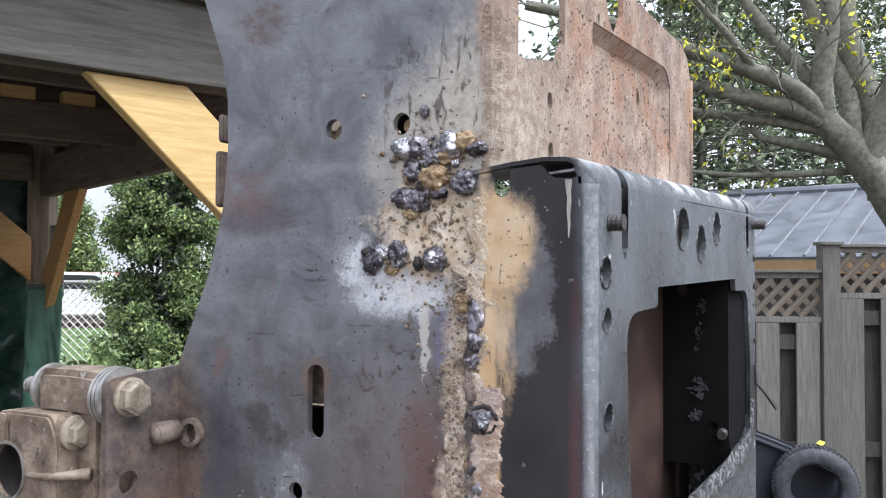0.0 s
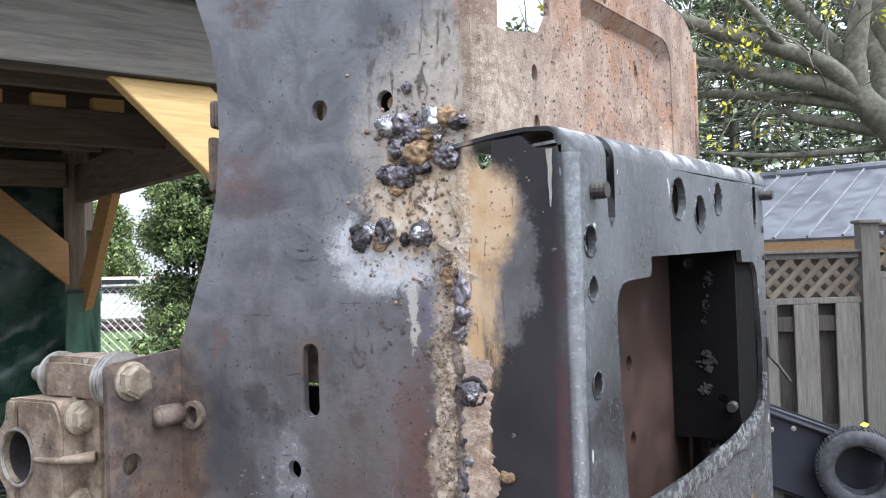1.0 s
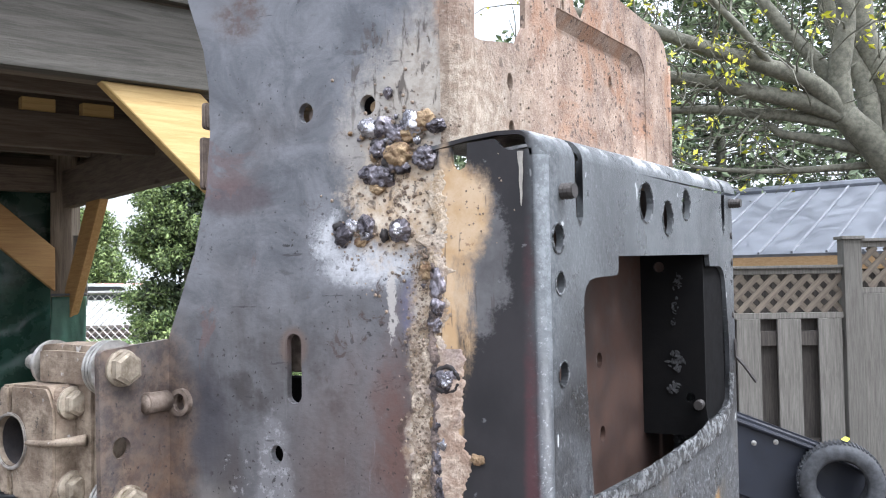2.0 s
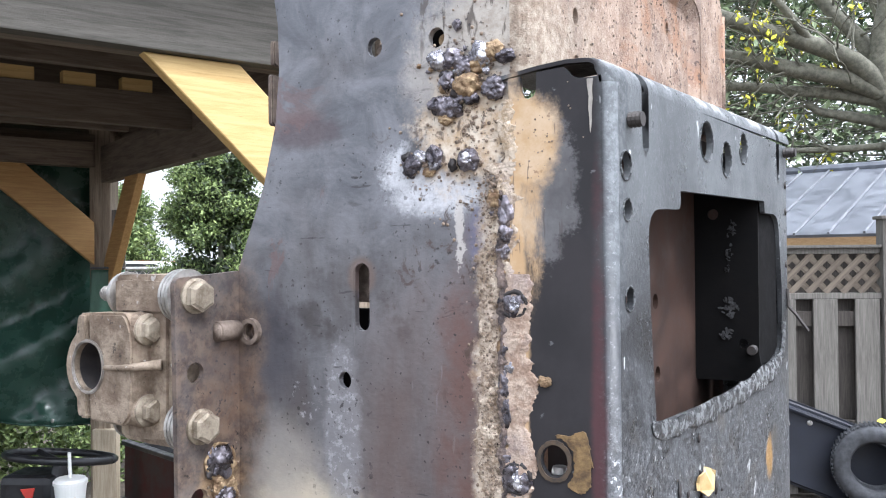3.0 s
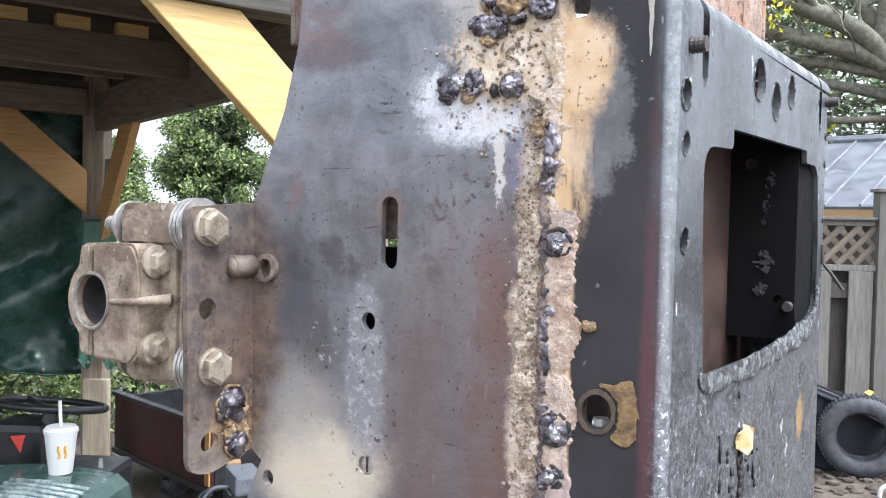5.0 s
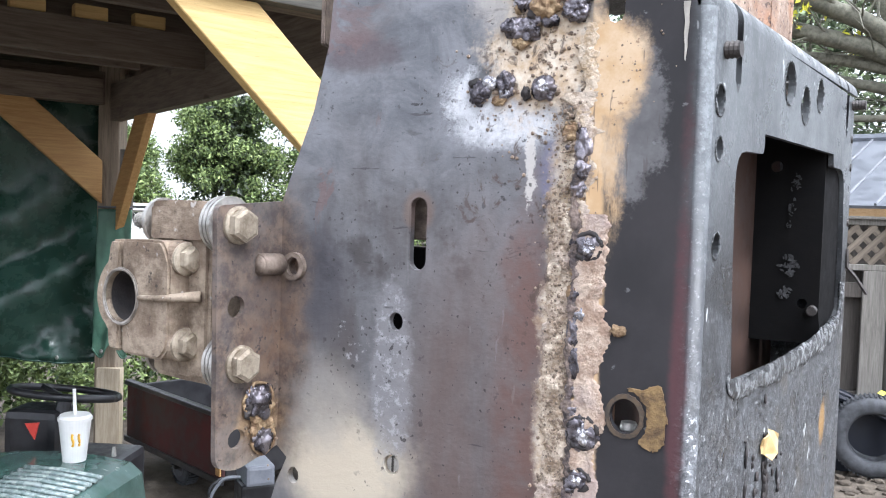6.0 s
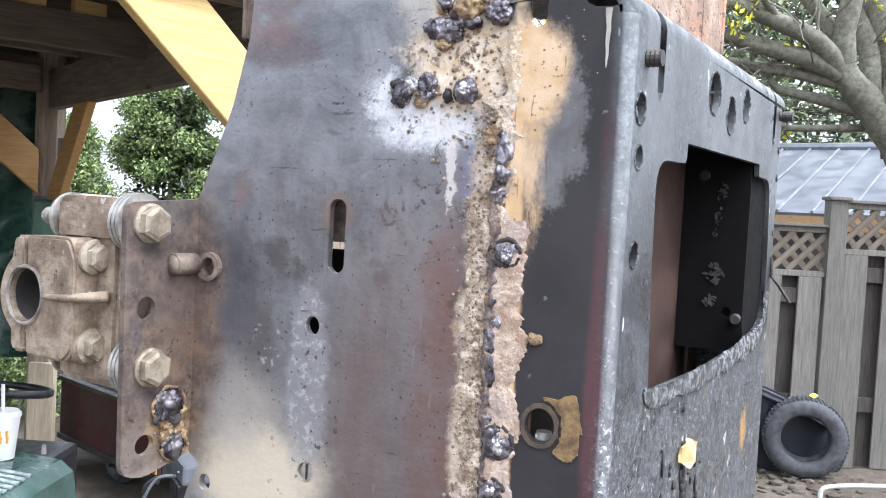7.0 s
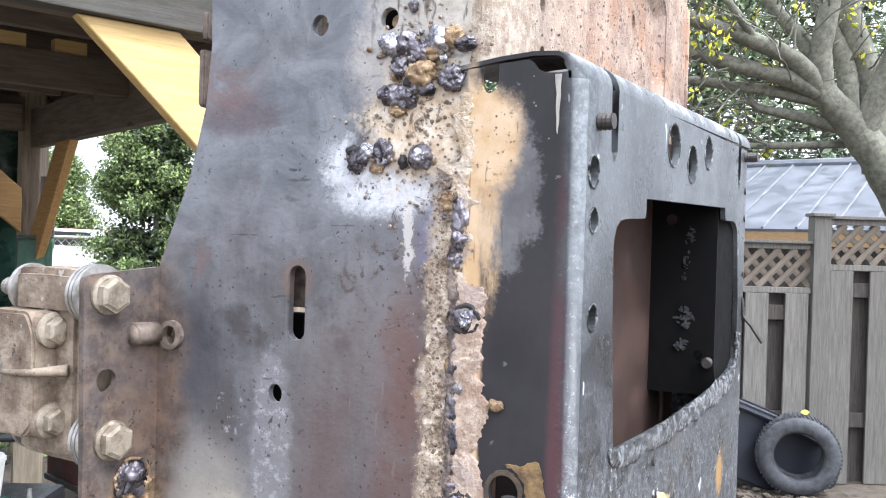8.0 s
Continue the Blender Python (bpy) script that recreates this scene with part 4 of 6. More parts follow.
add_plate(bm, [(-0.0112, 1.7362), (-0.0086, 1.7362), (-0.0090, 1.7315), (-0.0088, 1.7280), (-0.0093, 1.7225), (-0.0092, 1.7190), (-0.0098, 1.7140), (-0.0101, 1.7150), (-0.0102, 1.7200), (-0.0106, 1.7240), (-0.0104, 1.7290), (-0.0110, 1.7330)], [], 0.0006, axes((0, YF - 0.0005, 0), (1, 0, 0), (0, 0, 1)))
part("paint_drip", bm, simple("pale_paint_run", (0.30, 0.28, 0.25), (0.48, 0.45, 0.40), 120, 0.6), frame_thing, "pale paint run")
bm = bmesh.new()
add_cyl(bm, fpt(0.0165, 1.6278, 0.0015), fpt(0.0015, 1.6278, 0.0015), 0.0052, 0.0050, 20)
bmesh.ops.bevel(bm, geom=[e for e in bm.edges if len(e.link_faces) == 2 and e.calc_face_angle(0) > 1.0], offset=0.0012, segments=3, affect="EDGES")
part("rod_stub", bm, STUB, flange, "welded round rod stub", smooth=True)
bm = bmesh.new()
add_plate(bm, ring(-0.1875, 1.627, 0.0062, 0.0066), [ring(-0.1875, 1.627, 0.0038, 0.0044)], 0.003, axes((0, -0.0028, 0), (1, 0, 0), (0, 0, 1)))
part("welded_nut", bm, STUB, frame_thing)
part("nut_backing", add_cyl(bmesh.new(), (-0.1875, 0.006, 1.627), (-0.1875, 0.009, 1.627), 0.0064, 0.0064, 20), RUST, frame_thing)
# hinge-like clips behind the plate's left edge
CLIP = simple("brown_scaled_steel", (0.075, 0.055, 0.045), (0.23, 0.18, 0.145), 130, 0.75, 0.1, 0.5, 0.001)
for z0, z1, x0 in ((1.731, 1.757, -0.1800), (1.761, 1.774, -0.1785)):
    bm = bmesh.new()
    add_plate(bm, rounded([(x0 + 0.0, z0), (-0.150, z0), (-0.150, z1), (x0, z1)], 0.003), [], 0.003, axes((0, 0.020, 0), (1, 0, 0), (0, 0, 1)))
    add_plate(bm, rounded([(0, z0), (0.016, z0), (0.016, z1), (0, z1)], 0.002), [ring(0.008, (z0 + z1) / 2, 0.002)], 0.003, axes((x0 + 0.003, 0.004, 0), (0, 1, 0), (0, 0, 1)))
    bmesh.ops.bevel(bm, geom=[e for e in bm.edges if len(e.link_faces) == 2 and e.calc_face_angle(0) > 0.6], offset=0.0007, segments=2, affect="EDGES")
    part("clip", bm, CLIP, frame_thing, "brown scaled steel clip", smooth=False)

# plate behind the long slot; black sheets added to darken it and a hole
part("backing_strip", add_box(bmesh.new(), (0.056, 0.003, 0.05), pose(-0.093, 0.0300, 1.770), 0.0008), BLACKPL, frame_thing)
part("backing_strip", add_box(bmesh.new(), (0.030, 0.003, 0.060), pose(-0.122, 0.0135, 1.672), 0.0008), STUB, frame_thing)
part("backing_strip", add_box(bmesh.new(), (0.060, 0.003, 0.050), pose(-0.135, 0.0300, 1.613), 0.0008), BLACKPL, frame_thing)

# fasteners that show in the holes
screw = part("screw_head", add_cyl(bmesh.new(), (-0.1316, 0.0040, 1.541), (-0.1316, 0.0012, 1.541), 0.0038, 0.0034, 24), ZINC, frame_thing, "bright slotted screw head", smooth=False)
part("slot", add_box(bmesh.new(), (0.0009, 0.0006, 0.0068), pose(-0.1318, 0.0010, 1.541)), DARKST, screw)
part("bolt_end", add_cyl(bmesh.new(), (-0.0795, 0.0110, 1.7620), (-0.0795, 0.0042, 1.7620), 0.0034, 0.0030, 20), SLAG, frame_thing, "tan scorched bolt end")
part("bolt_end", add_cyl(bmesh.new(), (-0.1122, 0.0100, 1.7612), (-0.1122, 0.0045, 1.7612), 0.0036, 0.0032, 20), STUB, frame_thing, "dull bolt end")

# ---- welds ----
random.seed(5)


satellites = []


def weld(cx, cz, rx, rz, mat, y=-0.001, depth=0.0035, wob=0.34, name="weld_bead", sub=3, label=""):
    if cz < 1.66 and rx >= 0.0043:
        rx, rz, depth = rx * 1.18, rz * 1.22, depth * 1.1
    bm = lump(bmesh.new(), (cx, y, cz), (rx * (1.05 if cz < 1.70 else 0.92), depth * 0.75, rz * (1.0 if cz < 1.70 else 0.92)), wob, sub=5)
    for i in range(7):
        a, q = random.uniform(0, 6.28), random.uniform(0.7, 1.4)
        satellites.append(((cx + q * rx * math.cos(a), y - 0.0004, cz + q * rz * math.sin(a)), random.uniform(0.08, 0.22) * min(rx, rz)))
    return part(name, bm, mat, frame_thing, label, smooth=True)


for cx, cz, rx, rz, mat, dp in (
        (-0.0805, 1.752, 0.0055, 0.0050, WELDB, 0.004), (-0.0730, 1.7515, 0.0060, 0.0052, WELD, 0.005), (-0.0665, 1.748, 0.0050, 0.0050, WELD, 0.004), (-0.0590, 1.7525, 0.0058, 0.0060, WELDB, 0.005), (-0.0525, 1.753, 0.0050, 0.0045, SLAG, 0.004),
        (-0.0475, 1.750, 0.0050, 0.0035, WELD, 0.004), (-0.0655, 1.7390, 0.0072, 0.0062, SLAG, 0.007), (-0.0755, 1.742, 0.0040, 0.0050, WELD, 0.004), (-0.0535, 1.7365, 0.0060, 0.0060, WELD, 0.006), (-0.0800, 1.7315, 0.0052, 0.0046, WELD, 0.005), (-0.0735, 1.7300, 0.0058, 0.0050, WELD, 0.005),
        (-0.0765, 1.7250, 0.0040, 0.0034, SLAG, 0.003), (-0.0700, 1.7345, 0.0035, 0.0030, WELD, 0.003), (-0.0945, 1.7050, 0.0048, 0.0056, WELD, 0.004), (-0.0900, 1.7090, 0.0038, 0.0036, WELDB, 0.003), (-0.0825, 1.7085, 0.0044, 0.0056, WELD, 0.004), (-0.0850, 1.7020, 0.0034, 0.0024, SLAG, 0.002),
        (-0.0655, 1.7060, 0.0056, 0.0060, WELD, 0.005), (-0.0655, 1.7065, 0.0038, 0.0036, WELDB, 0.007), (-0.0475, 1.6830, 0.0036, 0.0075, WELD, 0.004), (-0.0480, 1.6735, 0.0034, 0.0050, WELD, 0.0045), (-0.0490, 1.6655, 0.0032, 0.0040, WELD, 0.004),
        (-0.0530, 1.6885, 0.0040, 0.0040, SLAG, 0.003), (-0.0440, 1.6430, 0.0050, 0.0050, WELD, 0.004), (-0.0438, 1.6432, 0.0034, 0.0036, WELDB, 0.0060), (-0.0500, 1.6440, 0.0026, 0.0024, WELD, 0.003), (-0.0485, 1.6240, 0.0030, 0.0048, WELD, 0.003), (-0.0490, 1.6080, 0.0030, 0.0070, WELD, 0.0035),
        (-0.0478, 1.5960, 0.0032, 0.0070, WELD, 0.0035), (-0.0495, 1.5860, 0.0026, 0.0030, WELD, 0.003), (-0.0435, 1.5690, 0.0052, 0.0068, WELD, 0.0045), (-0.0432, 1.5685, 0.0034, 0.0050, WELDB, 0.0062), (-0.0480, 1.5770, 0.0030, 0.0030, WELD, 0.003), (-0.0450, 1.5500, 0.0044, 0.0044, WELD, 0.004), (-0.0450, 1.5500, 0.0028, 0.0028, WELDB, 0.0056),
        (-0.0470, 1.5340, 0.0046, 0.0050, WELD, 0.004), (-0.0460, 1.5150, 0.0046, 0.0080, WELD, 0.004), (-0.0500, 1.6565, 0.0030, 0.0030, SLAG, 0.003)):
    weld(cx, cz, rx, rz, mat, depth=dp)
rng = random.Random(19)
for i in range(46):
    q = rng.random()
    if q < 0.5:
        cx, cz = rng.gauss(-0.066, 0.010), rng.gauss(1.7425, 0.0085)
    elif q < 0.65:
        cx, cz = rng.gauss(-0.086, 0.006), rng.gauss(1.7065, 0.0030)
    else:
        cx, cz = rng.gauss(-0.0490, 0.0022), rng.uniform(1.50, 1.695)
    r = rng.choice((0.0010, 0.0013, 0.0017, 0.0022, 0.0028))
    part("weld_bead", lump(bmesh.new(), (cx, -0.0012, cz), (r * rng.uniform(0.8, 1.3), r * 0.9, r * rng.uniform(0.8, 1.3)), 0.5, sub=3), rng.choice((WELD, WELD, WELDB, SLAG, SOOT)), frame_thing, smooth=True)
for cx, cz, r in ((-0.0440, 1.6430, 0.0050), (-0.0450, 1.5500, 0.0047), (-0.0435, 1.5690, 0.0060), (-0.0470, 1.5340, 0.0048)):
    pts = [(cx + r * math.cos(a) * (1 + 0.2 * noise.noise((a * 2, cx * 99, 0))), -0.0022, cz + r * 1.05 * math.sin(a) * (1 + 0.2 * noise.noise((a * 2, cz * 99, 4)))) for a in [2 * math.pi * i / 26 for i in range(27)]]
    part("burnt_rim", tube(bmesh.new(), pts, 0.0012, 8, 0.7, 400, (1, 1.0, 1)), SOOT, frame_thing, smooth=True)
for u, z, r in ((0.0130, 1.5635, 0.0088), (0.0096, 1.5448, 0.0068)):
    pts = [fpt(u + r * math.cos(a) * (1 + 0.15 * noise.noise((a * 2, u * 99, 0))), z + r * math.sin(a) * (1 + 0.15 * noise.noise((a * 2, z * 99, 4))), 0.0008) for a in [2 * math.pi * i / 26 for i in range(27)]]
    part("burnt_rim", tube(bmesh.new(), pts, 0.0008, 8, 0.8, 260), SLAG, frame_thing, smooth=True)
for u, z, r, mat in ((0.0130, 1.5632, 0.0078, WELD), (0.0150, 1.5655, 0.0042, WELDB), (0.0110, 1.5615, 0.0050, SOOT), (0.0170, 1.5670, 0.0036, WELD), (0.0150, 1.5560, 0.0030, SLAG), (0.0130, 1.5530, 0.0030, SLAG), (0.0075, 1.5525, 0.0032, SLAG), (0.0160, 1.5505, 0.0026, SLAG), (0.0075, 1.5600, 0.0036, SLAG), (0.0185, 1.5600, 0.0036, SOOT), (0.0100, 1.5450, 0.0058, WELD), (0.0112, 1.5470, 0.0030, WELDB), (0.0085, 1.5425, 0.0034, SOOT), (0.0052, 1.5490, 0.0030, SLAG)):
    p = fpt(u, z, 0.001)
    part("weld_bead", lump(bmesh.new(), p, (r * 0.5, r, r), 0.6, sub=4), mat, frame_thing, smooth=True)
# ragged crust down the seam: raised tan slag with an uneven edge
def crust(x0, x1, z0, z1, amp, y, name, seed, thick):
    bm = bmesh.new()
    nx, nz = 22, int((z1 - z0) / 0.0006)
    grid = []
    for j in range(nz + 1):
        z = z0 + (z1 - z0) * j / nz
        a = x0 + amp * noise.noise((z * 70, seed, 0.3)) + amp * 0.6 * noise.noise((z * 260, seed, 7)) + amp * 0.3 * noise.noise((z * 800, seed, 2))
        b = x1 + amp * 1.2 * noise.noise((z * 60, seed + 5, 0.9)) + amp * 0.7 * noise.noise((z * 300, seed, 3)) + amp * 0.35 * noise.noise((z * 900, seed, 5))
        row = []
        for i in range(nx + 1):
            t = i / nx
            x = a + (b - a) * t
            h = min(t, 1 - t) * 2
            hh = thick * (h ** 0.3) * (0.60 + 0.7 * noise.noise((x * 180, z * 120, seed)) + 0.55 * abs(noise.noise((x * 520, z * 420, seed))) + 0.40 * abs(noise.noise((x * 1300, z * 1100, seed))))
            row.append(bm.verts.new((x, y - max(hh, -0.0003) if 0 < i < nx else y + 0.0004, z)))
        grid.append(row)
    for r0, r1 in zip(grid, grid[1:]):
        for i in range(nx):
            bm.faces.new((r0[i], r0[i + 1], r1[i + 1], r1[i]))
    return part(name, bm, SLAG, frame_thing, "crusty tan weld slag along the seam", smooth=True)


def crust_mat(name, dark, pale, extra):
    m = Nodes(name, 0.85)
    f = m.noise(170, 7, 0.74)
    c = m.mix(m.ramp(f, 0.36, 0.64), dark, pale)
    c = m.mix(m.ramp(m.noise(45, 4), 0.48, 0.66, 0, 0.75), c, extra)
    c = m.mix(m.ramp(m.noise(300, 6, 0.75), 0.56, 0.66, 0, 0.55), c, (0.10, 0.07, 0.06))
    m.colour(c)
    m.bump(m.math("ADD", f, m.noise(500, 5, 0.7)), 0.9, 0.0014)
    return m.mat


CRL = crust_mat("yellowish_seam_crust", (0.34, 0.25, 0.175), (0.69, 0.59, 0.475), (0.48, 0.39, 0.345))
CRR = crust_mat("rosy_seam_crust", (0.36, 0.25, 0.185), (0.62, 0.50, 0.40), (0.43, 0.35, 0.325))
CRD = crust_mat("burnt_seam_groove", (0.04, 0.033, 0.034), (0.26, 0.20, 0.17), (0.11, 0.09, 0.10))
CRS = crust_mat("sandy_scorch_crust", (0.44, 0.32, 0.20), (0.70, 0.60, 0.48), (0.52, 0.40, 0.28))
for args, mat in (((-0.0500, -0.0435, 1.690, 1.7310, 0.0052, -0.0016, "seam_crust", 31.0, 0.0010), CRS), ((-0.0625, -0.0485, 1.44, 1.660, 0.0042, -0.0004, "seam_crust", 3.0, 0.0019), CRL), ((-0.0495, -0.0365, 1.44, 1.656, 0.0036, -0.0022, "seam_crust", 9.0, 0.0012), CRR),
                  ((-0.0540, -0.0425, 1.650, 1.7040, 0.0070, -0.0012, "seam_crust", 14.0, 0.0014), CRL), ((-0.0512, -0.0480, 1.44, 1.692, 0.0034, -0.0024, "seam_groove", 21.0, 0.0012), CRD)):
    ob = crust(*args)
    ob.data.materials[0] = mat
# spatter: small beads, too many to count
random.seed(11)
sv, sf = [], []
tmp = bmesh.new()
bmesh.ops.create_icosphere(tmp, subdivisions=1, radius=1)
icv, icf = [v.co.copy() for v in tmp.verts], [[v.index for v in f.verts] for f in tmp.faces]
tmp.free()


def bead(p, r):
    n = len(sv)
    sv.extend(Vector(p) + v * r for v in icv)
    sf.extend([n + i for i in f] for f in icf)


for p, r in satellites:
    bead(p, r)
for i in range(1500):
    z = random.uniform(1.48, 1.70)
    bead((random.gauss(-0.0545, 0.0042), -0.0020, z), random.choice((0.0003, 0.0003, 0.0004, 0.0004, 0.0006, 0.0009)))
for i in range(330):
    bead((random.gauss(-0.062, 0.014), -0.0003, random.gauss(1.722, 0.022)), random.choice((0.0003, 0.0004, 0.0006, 0.0009)))
for i in range(45):
    bead((random.gauss(-0.034, 0.008), YF, random.gauss(1.712, 0.012)), random.choice((0.0002, 0.0003, 0.0005)))
for i in range(70):
    bead(fpt(random.gauss(0.008, 0.006), random.gauss(1.553, 0.009), 0.0001), random.choice((0.0004, 0.0006, 0.0009)))
tagged(raw("spatter", sv, sf, SPATTER, frame_thing, "small round weld spatter beads"), kind="stuff")
sv, sf = [], []
for i in range(300):
    y, z = random.uniform(0.03, 0.235), random.uniform(1.745, 1.83)
    if y < 0.065 and z > 1.788:
        continue
    bead(panel(y, z, 0.0001 if y < 0.1 else -0.0061), random.choice((0.0003, 0.0004, 0.0005, 0.0008)))
tagged(raw("bead_crust", sv, sf, SPATTER, frame_thing, "rusty spatter beads"), kind="stuff")
weld(-0.0305, 1.6110, 0.0030, 0.0024, SLAG, y=YF - 0.001, depth=0.002, name="slag_flake")

# ---- the clamp bearing bolted behind the flange ----
hub = thing("bearing_block", FO + FQ * 0.02 + FA * 0.01 + Vector((0, 0, 1.575)), "dirty cast-iron split bearing block bolted to steel flange", "bearing")
HZ = 1.610
BA = 0.060                    # the bore's axis lies this far out from the flange


def hpt(q, a, z):
    return FO + FQ * q + FA * a + Vector((0, 0, z))


HM = axes(hpt(0, 0, 0), FA, (0, 0, 1))


def across(outline, q0, q1, holes=(), bev=0.0012):
    """A casting: an outline across the shaft in (outward, up), from q0 to q1 along the shaft."""
    bm = add_plate(bmesh.new(), outline, list(holes), q1 - q0, Matrix.Translation(FQ * (q1 if HM.col[2].to_3d().dot(FQ) > 0 else q0)) @ HM)
    es = [e for e in bm.edges if len(e.link_faces) == 2 and e.calc_face_angle(0) > 0.5]
    bmesh.ops.bevel(bm, geom=es, offset=bev, segments=2, affect="EDGES")
    for v in bm.verts:
        v.co += Vector((noise.noise(v.co * 90), noise.noise(v.co * 90 + Vector((3, 1, 2))), noise.noise(v.co * 90 + Vector((7, 5, 1))))) * 0.0005
    return bm


RB = 0.0122
arc_in = [(BA - 0.0006 - RB * math.sin(math.pi * k / 14), HZ - RB * math.cos(math.pi * k / 14)) for k in range(15)]
base = rounded([(BA - 0.0006, HZ + 0.0270), (BA - 0.030, HZ + 0.0275), (BA - 0.0345, HZ + 0.021), (BA - 0.036, HZ + 0.010), (BA - 0.036, HZ - 0.011), (BA - 0.0345, HZ - 0.022), (BA - 0.030, HZ - 0.0275), (BA - 0.0006, HZ - 0.0270)], [0.002, 0.004, 0.004, 0.003, 0.003, 0.004, 0.004, 0.002])
part("base_half", across(base + arc_in, 0.012, 0.046), CAST, hub, "rough cast bearing half")
arc_out = [(BA + 0.0008 + RB * math.sin(math.pi * k / 14), HZ + RB * math.cos(math.pi * k / 14)) for k in range(15)]
cap_o = [(BA + 0.0008, HZ - 0.0265), (BA + 0.0075, HZ - 0.0265), (BA + 0.0092, HZ - 0.0235), (BA + 0.0098, HZ - 0.0172)] + \
        [(BA + 0.0008 + 0.0188 * math.cos(a), HZ + 0.0188 * math.sin(a)) for a in [radians(-56 + 14 * k) for k in range(9)]] + \
        [(BA + 0.0098, HZ + 0.0172), (BA + 0.0092, HZ + 0.0235), (BA + 0.0075, HZ + 0.0265), (BA + 0.0008, HZ + 0.0265)]
cap_half = part("cap_half", across(cap_o + arc_out, 0.012, 0.0465), CAST, hub, "cast bearing cap")
bm = across(ring(BA, HZ, 0.0140, n=36), 0.0455, 0.0470, [ring(BA, HZ, 0.0123, n=36)], 0.0006)
part("bore_rim", bm, simple("worn_cast_edge", (0.17, 0.145, 0.12), (0.50, 0.47, 0.44), 110, 0.55, 0.3, 0.6, 0.001), cap_half, "worn bright rim of the bore")
bm = bmesh.new()
bmesh.ops.create_cone(bm, cap_ends=False, segments=28, radius1=RB * 0.985, radius2=RB * 0.985, depth=0.030, matrix=axes(hpt(0.028, BA, HZ), (0, 0, 1), FA))
part("bushing", bm, SOOT, hub, "dark oily bushing", smooth=True)
bm = bmesh.new()
tube(bm, [hpt(0.0468, BA - 0.016, HZ + 0.0005), hpt(0.0466, BA - 0.030, HZ + 0.0012), hpt(0.0440, BA - 0.0385, HZ + 0.0022), hpt(0.037, 0.013, HZ + 0.003)], [0.0018, 0.0022, 0.0026, 0.0034], 8, 0.2, squash=(1, 1, 0.8))
part("web", bm, CAST, hub, "casting web", smooth=True)
part("mounting_foot", across(rounded([(0.0105, HZ - 0.036), (0.0105, HZ + 0.045), (0.022, HZ + 0.045), (0.030, HZ + 0.018), (0.030, HZ - 0.018), (0.022, HZ - 0.036)], 0.005), 0.006, 0.035, (), 0.002), CAST, hub, "dirty cast mounting foot")
for z in (1.6459, 1.5824):
    q = 0.0265 if z > 1.6 else 0.0235
    ear = part("ear", across(rounded([(0.0105, z - 0.0105), (0.0105, z + 0.0100), (0.0300, z + 0.0108), (0.0535, z + 0.0100), (0.0535, z - 0.0105), (0.030, z - 0.0108)], 0.004), q - 0.013, q + 0.010, (), 0.003), CAST, hub, "cast mounting ear")
    for i in range(3):
        a0 = 0.0031 + i * 0.0025
        part("washer", add_cyl(bmesh.new(), hpt(q + 0.002, a0, z), hpt(q + 0.002, a0 + 0.0019, z), 0.0130, 0.0130, 28), ZINC, ear, "bright flat washer")
    part("washer", add_cyl(bmesh.new(), hpt(q, 0.0537, z), hpt(q, 0.0562, z), 0.0116, 0.0116, 28), ZINC, ear, "bright flat washer")
    part("bolt", hexhead(bmesh.new(), fpt(q + 0.001, z, 0.0001), -FA, 0.0136, 0.0066, 0.0087), ZINCD, hub, "plated hex flange bolt")
    part("nut", add_cyl(bmesh.new(), hpt(q, 0.0562, z), hpt(q, 0.0625, z), 0.0074, 0.0074, 6), ZINC, ear)
    bm = bmesh.new()
    for i in range(7):
        add_cyl(bm, hpt(q, 0.062 + i * 0.0018, z), hpt(q, 0.0636 + i * 0.0018, z), 0.0042, 0.0036, 14)
    part("bolt_end", bm, ZINC, ear, "threaded bolt end")
for z in (HZ + 0.0195, HZ - 0.0200):
    boss = part("boss", add_cyl(bmesh.new(), hpt(0.037, 0.030, z), hpt(0.037, 0.0238, z), 0.0086, 0.0080, 24), CAST, hub, "round casting boss")
    part("clamp_bolt", hexhead(bmesh.new(), hpt(0.037, 0.0238, z), -FA, 0.0104, 0.0066, 0.0078), ZINCD, boss, "dirty hex clamp bolt")


# ---- the timber shelter ----
N = Vector((-0.33, 2.32))      # near post, in yard axes (right, ahead)
F = Vector((-2.02, 4.32))      # far post
V2 = (F - N).normalized()
U2 = Vector((-V2.y, V2.x))     # from the posts outwards along the near beam
if U2.x > 0:
    U2 = -U2
SP = (F - N).length


def S(u, v, z):
    """A point of the shelter: u along the near beam, v towards the far post."""
    p = N + U2 * u + V2 * v
    return W(p.x, p.y, z)


shelter = thing("timber_shelter", S(1.5, 1.3, G), "open lean-to shelter of weathered timber posts and beams", "shelter")
part("near_post", add_box(bmesh.new(), (0.10, 0.10, 2.45 - G), pose(*S(0, 0, (2.45 + G) / 2), 0, 0, 26), 0.005), POSTWOOD, shelter)
part("far_post", add_box(bmesh.new(), (0.11, 0.11, 2.40 - G), pose(*S(0, SP, (2.40 + G) / 2), 0, 0, 26), 0.006), POSTWOOD, shelter, "brown weathered post")
part("post_foot", add_box(bmesh.new(), (0.125, 0.05, 0.80 - G), pose(*(S(-0.045, SP, (0.80 + G) / 2) - FF * 0.09), 0, 0, 26), 0.004), PALEW, shelter, "pale new timber spliced to the post foot")
timber("near_beam", S(-0.3, -0.05, 2.240), S(3.4, -0.05, 2.240), 0.05, 0.19, GREYBEAM, shelter, "grey weathered beam with pale worn edge")
